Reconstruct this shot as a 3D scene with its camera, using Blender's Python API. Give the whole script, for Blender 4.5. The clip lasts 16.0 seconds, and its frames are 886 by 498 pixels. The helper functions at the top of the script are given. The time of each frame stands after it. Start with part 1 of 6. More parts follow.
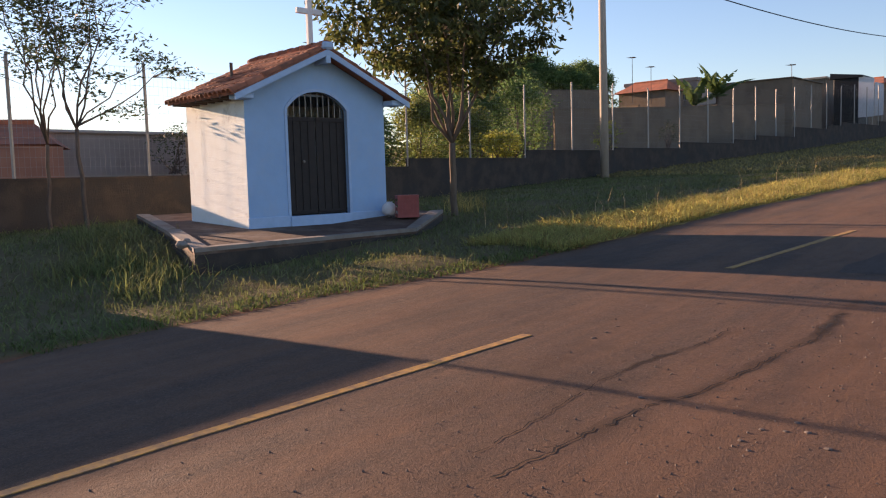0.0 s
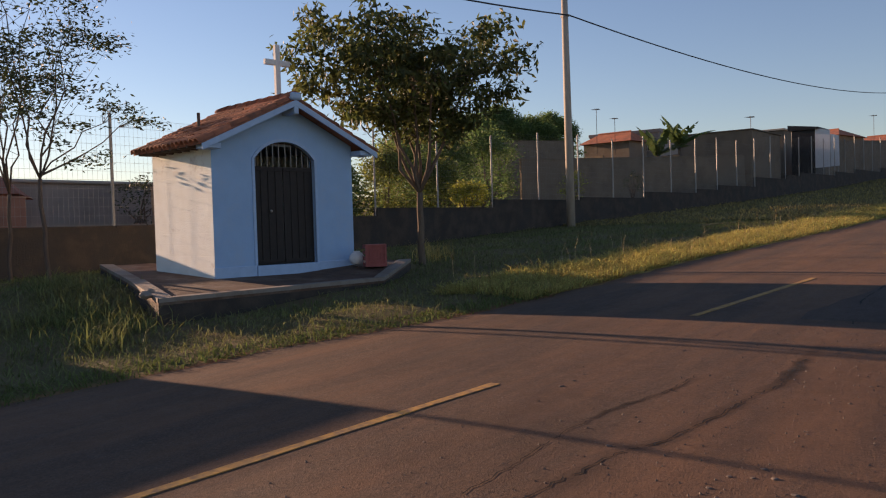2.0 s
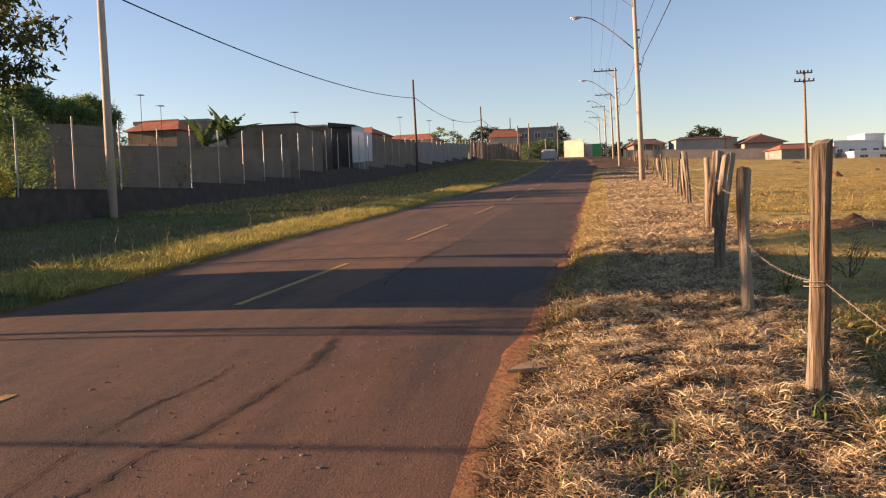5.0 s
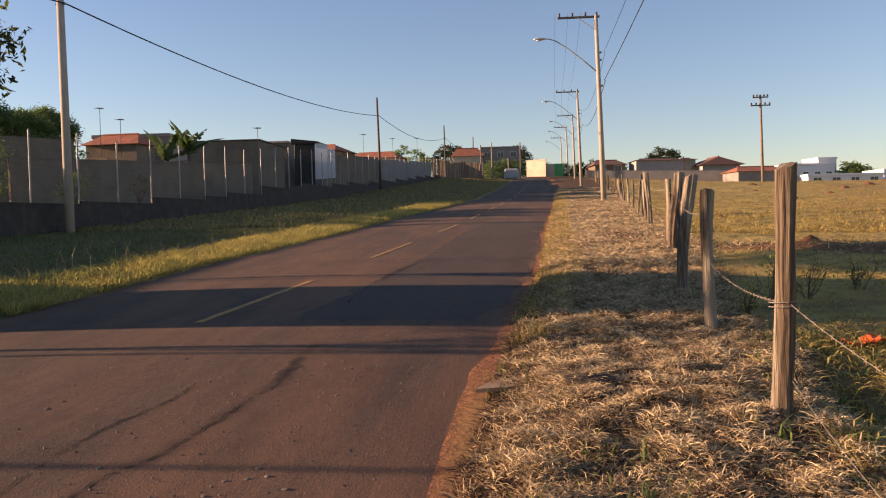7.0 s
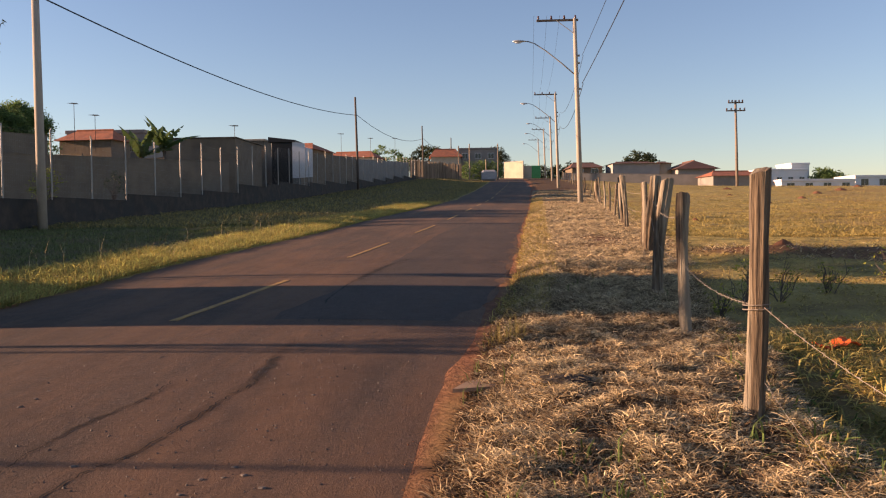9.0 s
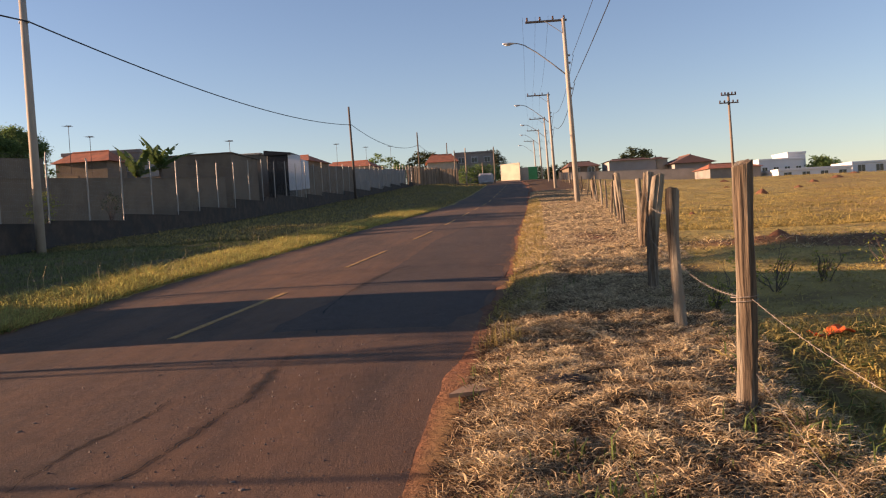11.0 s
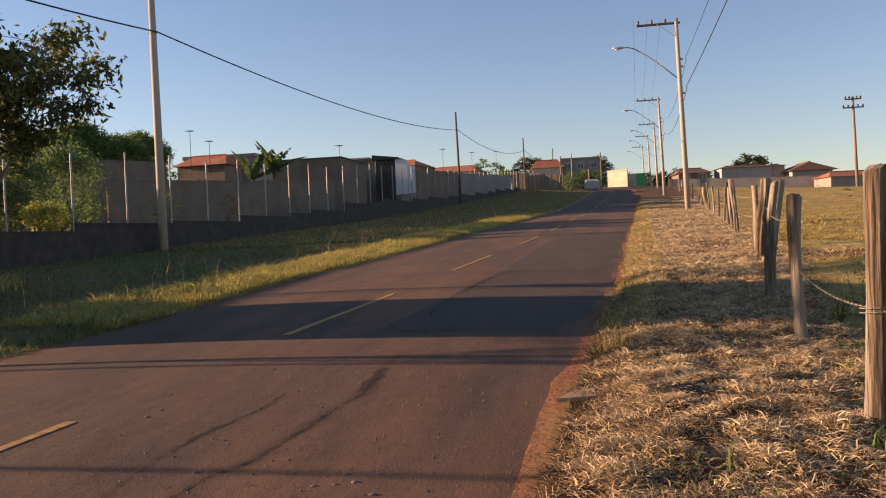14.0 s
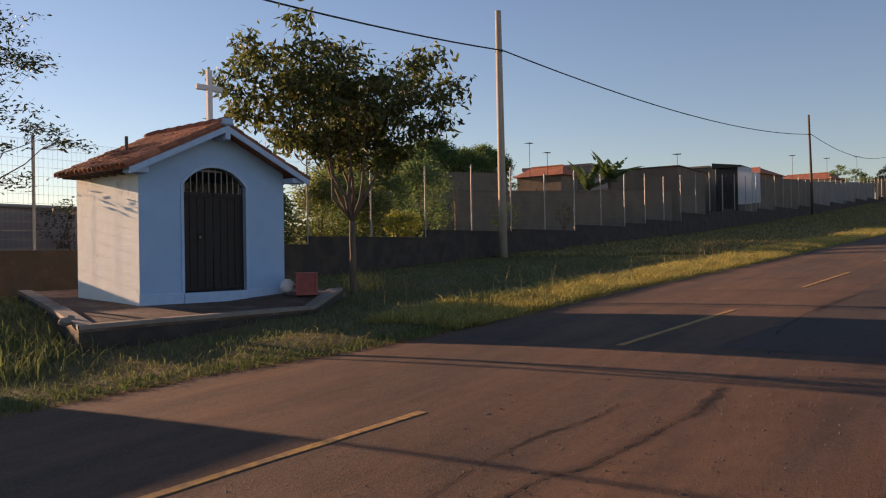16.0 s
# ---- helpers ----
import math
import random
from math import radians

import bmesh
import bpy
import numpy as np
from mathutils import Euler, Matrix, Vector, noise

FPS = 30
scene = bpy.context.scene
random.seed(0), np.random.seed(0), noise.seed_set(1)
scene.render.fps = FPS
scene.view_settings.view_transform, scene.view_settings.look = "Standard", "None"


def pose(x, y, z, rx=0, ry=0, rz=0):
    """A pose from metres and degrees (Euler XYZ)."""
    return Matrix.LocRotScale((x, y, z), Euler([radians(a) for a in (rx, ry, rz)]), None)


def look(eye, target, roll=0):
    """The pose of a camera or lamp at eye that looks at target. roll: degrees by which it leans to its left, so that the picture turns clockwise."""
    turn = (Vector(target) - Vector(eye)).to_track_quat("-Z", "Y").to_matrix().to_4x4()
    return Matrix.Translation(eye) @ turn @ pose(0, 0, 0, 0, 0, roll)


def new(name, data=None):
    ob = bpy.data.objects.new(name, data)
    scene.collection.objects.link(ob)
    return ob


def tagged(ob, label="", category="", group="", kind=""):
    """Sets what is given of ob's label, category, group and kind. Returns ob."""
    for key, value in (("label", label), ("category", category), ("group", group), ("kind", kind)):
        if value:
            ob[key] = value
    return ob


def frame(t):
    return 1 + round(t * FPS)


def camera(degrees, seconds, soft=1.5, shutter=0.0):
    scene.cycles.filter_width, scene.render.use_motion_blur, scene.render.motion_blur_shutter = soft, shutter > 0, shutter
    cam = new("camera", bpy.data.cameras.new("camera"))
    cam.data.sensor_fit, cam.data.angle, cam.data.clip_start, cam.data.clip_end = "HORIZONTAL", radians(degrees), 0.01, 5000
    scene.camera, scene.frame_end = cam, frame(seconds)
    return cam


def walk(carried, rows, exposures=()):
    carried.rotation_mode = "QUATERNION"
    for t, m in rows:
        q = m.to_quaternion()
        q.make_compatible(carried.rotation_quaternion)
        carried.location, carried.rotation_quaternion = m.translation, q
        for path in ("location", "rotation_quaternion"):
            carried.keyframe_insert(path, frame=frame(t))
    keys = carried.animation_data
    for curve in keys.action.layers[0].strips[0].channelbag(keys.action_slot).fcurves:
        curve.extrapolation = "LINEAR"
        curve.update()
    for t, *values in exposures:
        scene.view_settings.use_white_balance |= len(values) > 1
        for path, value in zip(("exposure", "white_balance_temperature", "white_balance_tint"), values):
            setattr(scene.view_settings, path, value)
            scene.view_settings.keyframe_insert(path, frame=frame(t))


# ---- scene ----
# ---- camera ----
cam = camera(56.3, 16.0, soft=1.15)
EXPOSURES = [(t, stops, kelvin + 100, 31) for t, stops, kelvin in ((0.0, 1.53, 6900), (0.5, 1.03, 6800), (1.0, 0.97, 6850), (1.5, 0.94, 7000), (2.0, 0.95, 7200), (2.5, 0.9, 7300), (3.0, 1.2, 7500), (3.4, 1.42, 7650), (4.7, 1.5, 7600), (7.0, 1.26, 7350), (11.5, 1.26, 7350), (12.5, 1.14, 7400), (13.2, 1.08, 7350), (14.0, 1.26, 7400), (14.6, 1.52, 7400), (15.2, 1.09, 7450), (16.0, 0.97, 7500))]
PATH = [
    (0.0, pose(-0.075, -0.032, 1.613, 85.02, 1.62, 40.76)),
    (0.5, pose(-0.093, -0.023, 1.614, 85.05, 1.59, 42.12)),
    (1.0, pose(-0.091, -0.007, 1.621, 85.11, 1.49, 40.30)),
    (1.5, pose(-0.090, -0.035, 1.617, 87.51, 1.12, 39.66)),
    (2.0, pose(-0.067, -0.030, 1.607, 88.37, 1.72, 38.55)),
    (2.5, pose(-0.043, 0.004, 1.598, 88.29, 2.16, 34.26)),
    (3.0, pose(0.008, 0.002, 1.589, 87.69, 2.74, 26.73)),
    (3.5, pose(0.026, 0.017, 1.589, 87.25, 2.51, 19.15)),
    (4.0, pose(0.035, 0.031, 1.594, 87.21, 2.96, 16.19)),
    (4.5, pose(0.043, 0.030, 1.594, 86.78, 2.52, 11.23)),
    (4.7, pose(0.045, 0.035, 1.598, 86.67, 2.06, 9.56)),
    (7.0, pose(-0.002, 0.064, 1.602, 87.94, 1.28, 5.69)),
    (7.5, pose(-0.017, 0.051, 1.596, 87.74, 0.15, 5.10)),
    (8.0, pose(-0.017, 0.032, 1.599, 87.89, 0.20, 4.53)),
    (8.5, pose(-0.020, 0.043, 1.600, 87.93, 0.33, 4.09)),
    (11.0, pose(0.069, 0.024, 1.604, 88.32, 3.26, 4.08)),
    (11.5, pose(0.075, 0.014, 1.599, 88.32, 3.82, 0.35)),
    (12.0, pose(0.073, 0.021, 1.603, 88.24, 3.32, -1.78)),
    (12.5, pose(0.072, 0.026, 1.605, 88.21, 2.86, -2.67)),
    (13.0, pose(0.059, 0.012, 1.603, 88.31, 2.98, -1.70)),
    (13.5, pose(0.040, 0.004, 1.598, 88.69, 2.46, 4.20)),
    (14.0, pose(0.016, -0.012, 1.585, 89.04, 2.31, 11.25)),
    (14.3, pose(-0.014, -0.047, 1.597, 89.47, 2.79, 21.65)),
    (14.4, pose(-0.025, -0.059, 1.600, 89.80, 2.92, 26.32)),
    (14.5, pose(-0.033, -0.063, 1.606, 90.01, 3.02, 30.80)),
    (15.0, pose(-0.046, -0.053, 1.611, 90.42, 2.67, 36.65)),
    (15.5, pose(-0.030, -0.058, 1.597, 90.48, 1.77, 36.41)),
    (16.0, pose(-0.014, -0.031, 1.587, 90.37, 0.96, 34.01)),
]
walk(cam, PATH, EXPOSURES)

# ---- sky, sun ----
SUN_ELEV, SUN_AZ = radians(10.0), math.atan2(0.03, 1.0)
world = bpy.data.worlds.new("sky")
scene.world = world
world.use_nodes = True
wt = world.node_tree
sky = wt.nodes.new("ShaderNodeTexSky")
sky.sky_type = "NISHITA"
sky.sun_disc = False
sky.sun_elevation = SUN_ELEV
sky.sun_rotation = radians(-91.7)
sky.air_density, sky.dust_density, sky.ozone_density = 1.0, 0.12, 3.0
wt.nodes["Background"].inputs["Strength"].default_value = 0.085
wt.links.new(sky.outputs["Color"], wt.nodes["Background"].inputs["Color"])
sun_data = bpy.data.lights.new("sun", "SUN")
sun_data.energy, sun_data.angle, sun_data.color = 5.0, radians(0.45), (1.0, 0.75, 0.49)
sun = new("sun", sun_data)
sun_dir = Vector((math.cos(SUN_AZ) * math.cos(SUN_ELEV), math.sin(SUN_AZ) * math.cos(SUN_ELEV), -math.sin(SUN_ELEV)))
sun.matrix_world = look((-60, -5, 20), Vector((-60, -5, 20)) + sun_dir)


# ---- materials ----
def mat(name, base, rough=0.85, spots=None, scale=4.0, amount=0.5, bump=0.3, bump_scale=60.0, metal=0.0,
        spec=0.3, stain=None, stain_scale=0.8, stain_at=(0.5, 0.7), stretch=(1, 1, 1), island=0.0, obj_random=0.0, translucent=0.0, bump_dist=0.01, courses=None, sheen=0.0):
    """A procedural surface: base colour broken by fine spots and broad stains, with fine relief."""
    m = bpy.data.materials.new(name)
    m.use_nodes = True
    nt = m.node_tree
    nodes, links = nt.nodes, nt.links
    b = nodes["Principled BSDF"]
    b.inputs["Roughness"].default_value, b.inputs["Metallic"].default_value = rough, metal
    b.inputs["Specular IOR Level"].default_value = spec
    geo = nodes.new("ShaderNodeNewGeometry")
    mp = nodes.new("ShaderNodeMapping")
    mp.inputs["Scale"].default_value = stretch
    links.new(geo.outputs["Position"], mp.inputs["Vector"])

    def noise_node(sc, detail, rough_n=0.6):
        n = nodes.new("ShaderNodeTexNoise")
        n.inputs["Scale"].default_value, n.inputs["Detail"].default_value, n.inputs["Roughness"].default_value = sc, detail, rough_n
        links.new(mp.outputs["Vector"], n.inputs["Vector"])
        return n.outputs["Fac"]

    def mix(fac, a, c):
        x = nodes.new("ShaderNodeMix")
        x.data_type = "RGBA"
        for sock, v in ((x.inputs[0], fac), (x.inputs[6], a), (x.inputs[7], c)):
            if isinstance(v, (float, int)):
                sock.default_value = v
            elif isinstance(v, tuple):
                sock.default_value = (*v, 1)
            else:
                links.new(v, sock)
        return x.outputs[2]

    def ramp(fac, lo, hi, top=1.0):
        r = nodes.new("ShaderNodeMapRange")
        links.new(fac, r.inputs["Value"])
        for k, v in zip(("From Min", "From Max", "To Max"), (lo, hi, top)):
            r.inputs[k].default_value = v
        return r.outputs["Result"]

    col = base
    spots = spots or tuple(c * 0.6 for c in base)
    col = mix(ramp(noise_node(scale, 8), 0.38, 0.66, amount), col, spots)
    if stain:
        col = mix(ramp(noise_node(stain_scale, 6, 0.7), *stain_at), col, stain)
    if island or obj_random:
        src = geo.outputs["Random Per Island"] if island else nodes.new("ShaderNodeObjectInfo").outputs["Random"]
        h = nodes.new("ShaderNodeHueSaturation")
        amt = island or obj_random
        v = nodes.new("ShaderNodeMapRange")
        links.new(src, v.inputs["Value"])
        v.inputs["To Min"].default_value, v.inputs["To Max"].default_value = 1 - amt, 1 + amt
        links.new(v.outputs["Result"], h.inputs["Value"])
        links.new(col, h.inputs["Color"])
        col = h.outputs["Color"]
    b.inputs["Sheen Weight"].default_value, b.inputs["Sheen Roughness"].default_value = sheen, 0.6
    links.new(col, b.inputs["Base Color"])
    joints = None
    if courses:
        sep, com = nodes.new("ShaderNodeSeparateXYZ"), nodes.new("ShaderNodeCombineXYZ")
        along = nodes.new("ShaderNodeMath")
        links.new(geo.outputs["Position"], sep.inputs[0])
        links.new(sep.outputs[0], along.inputs[0])
        links.new(sep.outputs[1], along.inputs[1])
        links.new(along.outputs[0], com.inputs[0])
        links.new(sep.outputs[2], com.inputs[1])
        bt = nodes.new("ShaderNodeTexBrick")
        bt.inputs["Scale"].default_value = 1.0
        bt.inputs["Brick Width"].default_value, bt.inputs["Row Height"].default_value = courses
        bt.inputs["Mortar Size"].default_value, bt.inputs["Mortar Smooth"].default_value = 0.012, 0.6
        links.new(com.outputs[0], bt.inputs["Vector"])
        joints = nodes.new("ShaderNodeBump")
        joints.invert = True
        joints.inputs["Strength"].default_value, joints.inputs["Distance"].default_value = 0.10, 0.006
        links.new(bt.outputs["Fac"], joints.inputs["Height"])
        links.new(joints.outputs["Normal"], b.inputs["Normal"])
    if bump:
        bn = nodes.new("ShaderNodeBump")
        if joints:
            links.new(joints.outputs["Normal"], bn.inputs["Normal"])
        bn.inputs["Strength"].default_value, bn.inputs["Distance"].default_value = bump, bump_dist
        links.new(noise_node(bump_scale, 6), bn.inputs["Height"])
        links.new(bn.outputs["Normal"], b.inputs["Normal"])
    if translucent:
        tr = nodes.new("ShaderNodeBsdfTranslucent")
        links.new(col, tr.inputs["Color"])
        ms = nodes.new("ShaderNodeMixShader")
        ms.inputs[0].default_value = translucent
        links.new(b.outputs[0], ms.inputs[1])
        links.new(tr.outputs[0], ms.inputs[2])
        links.new(ms.outputs[0], nodes["Material Output"].inputs["Surface"])
    return m


M = dict(
    tar=mat("crack_tar", (0.030, 0.024, 0.022), 0.95, (0.05, 0.036, 0.03), 7, 0.9, 0.3, 60),
    crack=mat("open_crack", (0.012, 0.010, 0.009), 0.95, (0.03, 0.022, 0.018), 20, 0.6, 0),
    line=mat("road_paint", (0.54, 0.29, 0.075), 0.85, (0.24, 0.15, 0.085), 14, 0.95, 0.4, 80),
    concrete=mat("concrete", (0.28, 0.24, 0.20), 0.9, (0.22, 0.19, 0.16), 5, 0.7, 0.4, 50, stain=(0.20, 0.13, 0.09), stain_scale=1.4),
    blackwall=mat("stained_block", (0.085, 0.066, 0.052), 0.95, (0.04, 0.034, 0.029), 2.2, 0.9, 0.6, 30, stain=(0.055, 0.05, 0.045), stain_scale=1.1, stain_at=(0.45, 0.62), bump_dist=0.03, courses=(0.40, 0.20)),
    pole=mat("concrete_pole", (0.42, 0.36, 0.29), 0.85, (0.30, 0.26, 0.21), 6, 0.6, 0.3, 60, stretch=(1, 1, 0.3)),
    darkpole=mat("dark_wood_pole", (0.13, 0.10, 0.08), 0.9, None, 6, 0.7, 0.5, 40, stretch=(1, 1, 0.1)),
    galv=mat("galvanised_steel", (0.33, 0.31, 0.28), 0.55, (0.3, 0.28, 0.25), 12, 0.5, 0.1, 80, metal=0.4),
    wire=mat("black_cable", (0.03, 0.03, 0.032), 0.6, bump=0),
    rust=mat("rusty_wire", (0.33, 0.28, 0.23), 0.7, (0.20, 0.15, 0.11), 30, 0.6, 0),
    bluewall=mat("pale_blue_limewash", (0.31, 0.51, 0.73), 0.9, (0.27, 0.45, 0.66), 3, 0.6, 0.25, 40, stain=(0.34, 0.50, 0.68), stain_scale=2.2),
    whitewall=mat("white_limewash", (0.86, 0.91, 0.87), 0.9, (0.78, 0.80, 0.74), 3, 0.5, 0.35, 40, stain=(0.50, 0.47, 0.42), stain_scale=1.6, stain_at=(0.62, 0.78), courses=(0.40, 0.20)),
    trim=mat("pale_blue_trim", (0.38, 0.55, 0.74), 0.8, (0.30, 0.45, 0.62), 8, 0.5, 0.15, 60),
    white=mat("white_paint", (0.80, 0.79, 0.77), 0.7, (0.62, 0.60, 0.57), 9, 0.5, 0.15, 60),
    gate=mat("black_iron", (0.028, 0.024, 0.022), 0.6, (0.05, 0.04, 0.034), 9, 0.5, 0.2, 50, metal=0.2),
    inside=mat("dark_interior_panel", (0.25, 0.30, 0.36), 0.9),
    stake=mat("weathered_stake", (0.33, 0.25, 0.18), 0.9, (0.18, 0.13, 0.09), 5, 0.8, 0.4, 30, stretch=(1, 1, 0.15), obj_random=0.3),
    tile=mat("clay_tile", (0.42, 0.155, 0.085), 0.85, (0.22, 0.10, 0.07), 9, 0.7, 0.4, 40, obj_random=0.35, stain=(0.12, 0.085, 0.07), stain_scale=2.5, stain_at=(0.55, 0.75)),
    farroof=mat("far_clay_roof", (0.44, 0.15, 0.08), 0.9, (0.2, 0.09, 0.06), 1.5, 0.7, 0.5, 8, bump_dist=0.05),
    bark=mat("bark", (0.14, 0.105, 0.08), 0.95, (0.08, 0.06, 0.05), 12, 0.7, 0.7, 40, stretch=(1, 1, 0.3), bump_dist=0.02),
    leaf=mat("tree_leaf", (0.078, 0.105, 0.032), 0.55, (0.125, 0.118, 0.032), 1.2, 0.8, 0, island=0.5, translucent=0.4, spec=0.4),
    leafy=mat("yellow_green_leaf", (0.30, 0.30, 0.045), 0.6, (0.19, 0.21, 0.04), 1.5, 0.7, 0, island=0.4, translucent=0.4),
    leafb=mat("bush_leaf", (0.105, 0.18, 0.058), 0.6, (0.16, 0.21, 0.06), 0.8, 0.8, 0, island=0.45, translucent=0.45),
    leafo=mat("yellowing_bush_leaf", (0.21, 0.22, 0.06), 0.6, (0.13, 0.18, 0.05), 0.9, 0.8, 0, island=0.5, translucent=0.5),
    leafd=mat("dark_leaf", (0.035, 0.055, 0.025), 0.6, (0.06, 0.07, 0.025), 1.0, 0.8, 0, island=0.4, translucent=0.25),
    banana=mat("banana_leaf", (0.09, 0.15, 0.05), 0.5, (0.12, 0.14, 0.04), 2, 0.6, 0.2, 20, translucent=0.35),
    darkstalk=mat("dark_brown_stalk", (0.18, 0.115, 0.065), 0.95, (0.06, 0.038, 0.025), 3, 0.8, 0, island=0.5),
    straw=mat("dry_straw", (0.66, 0.51, 0.30), 0.9, (0.22, 0.15, 0.085), 3.4, 0.85, 0, island=0.7, translucent=0.2),
    grass=mat("verge_grass", (0.15, 0.18, 0.062), 0.85, (0.23, 0.21, 0.085), 0.7, 0.9, 0, island=0.45, translucent=0.35),
    fieldgrass=mat("pasture_grass", (0.50, 0.36, 0.12), 0.9, (0.30, 0.25, 0.075), 0.6, 0.8, 0, island=0.5, translucent=0.3),
    greentuft=mat("green_weed", (0.14, 0.19, 0.05), 0.8, None, 2, 0.5, 0, island=0.35, translucent=0.35),
    wood=mat("weathered_wood", (0.165, 0.117, 0.076), 0.9, (0.04, 0.028, 0.02), 16, 1.0, 1.0, 26, stretch=(2.6, 2.6, 0.13), bump_dist=0.03, stain=(0.29, 0.24, 0.175), stain_scale=2.4, stain_at=(0.47, 0.58), obj_random=0.25),
    soil=mat("red_soil", (0.22, 0.09, 0.045), 0.95, (0.12, 0.06, 0.035), 6, 0.7, 0.9, 25, bump_dist=0.04),
    orange=mat("orange_plastic", (0.75, 0.13, 0.03), 0.6, None, 6, 0.3, 0.1),
    redplastic=mat("faded_red_plastic", (0.38, 0.10, 0.085), 0.6, (0.26, 0.075, 0.065), 10, 0.5, 0.1),
    stone=mat("grey_stone", (0.15, 0.12, 0.10), 0.95, None, 8, 0.6, 0.6, 30),
    greywall=mat("grey_render", (0.27, 0.245, 0.22), 0.95, (0.19, 0.172, 0.155), 0.8, 0.7, 0.2, 20),
    brownwall=mat("bare_block_wall", (0.205, 0.155, 0.11), 0.95, (0.125, 0.097, 0.072), 0.9, 0.8, 0.3, 15, stain=(0.18, 0.145, 0.11), stain_scale=0.3),
    greyhouse=mat("pale_grey_render", (0.34, 0.31, 0.29), 0.9, (0.26, 0.24, 0.22), 0.7, 0.6, 0.2, 10),
    brick=mat("red_brick_render", (0.34, 0.17, 0.12), 0.95, (0.25, 0.125, 0.09), 1.5, 0.7, 0.4, 15),
    cream=mat("cream_render", (0.50, 0.42, 0.32), 0.9, (0.33, 0.27, 0.21), 0.7, 0.6, 0.2, 10),
    # Darker clay for far roofs: their shade is put into this colour.
    shadedroof=mat("shaded_clay_roof", (0.19, 0.095, 0.07), 0.9, (0.12, 0.075, 0.06), 1.2, 0.8, 0.5, 8, bump_dist=0.05),
    offwhite=mat("white_render", (0.70, 0.70, 0.70), 0.85, (0.60, 0.59, 0.58), 0.5, 0.5, 0.1, 10),
    black=mat("black_sheet", (0.018, 0.018, 0.02), 0.5, None, 1, 0.4, 0.1, 10),
    greengate=mat("green_sheet_gate", (0.03, 0.26, 0.10), 0.5, None, 2, 0.4, 0.1, 10),
    glass=mat("dark_window_glass", (0.02, 0.025, 0.03), 0.12, None, 1, 0.1, 0, spec=0.6),
    tank=mat("grey_sheeting", (0.36, 0.36, 0.37), 0.7, (0.22, 0.22, 0.23), 2, 0.6, 0.5, 6, bump_dist=0.1),
    insulator=mat("brown_porcelain", (0.10, 0.05, 0.035), 0.3, bump=0),
    lamphead=mat("lamp_alloy", (0.55, 0.55, 0.55), 0.4, None, 8, 0.3, 0, metal=0.5),
    lens=mat("lamp_lens", (0.7, 0.72, 0.74), 0.2, bump=0),
)


# tar soaked into the road thins out towards its edges
nt = M["tar"].node_tree
fade, soft, tarmix = nt.nodes.new("ShaderNodeAttribute"), nt.nodes.new("ShaderNodeBsdfTransparent"), nt.nodes.new("ShaderNodeMixShader")
mottle, strength = nt.nodes.new("ShaderNodeTexNoise"), nt.nodes.new("ShaderNodeMath")
fade.attribute_name = "fade"
mottle.inputs["Scale"].default_value, mottle.inputs["Detail"].default_value = 3.0, 6
strength.operation = "MULTIPLY"
nt.links.new(fade.outputs["Fac"], strength.inputs[0])
nt.links.new(mottle.outputs["Fac"], strength.inputs[1])
nt.links.new(strength.outputs[0], tarmix.inputs[0])
nt.links.new(soft.outputs[0], tarmix.inputs[1])
nt.links.new(nt.nodes["Principled BSDF"].outputs[0], tarmix.inputs[2])
nt.links.new(tarmix.outputs[0], nt.nodes["Material Output"].inputs["Surface"])

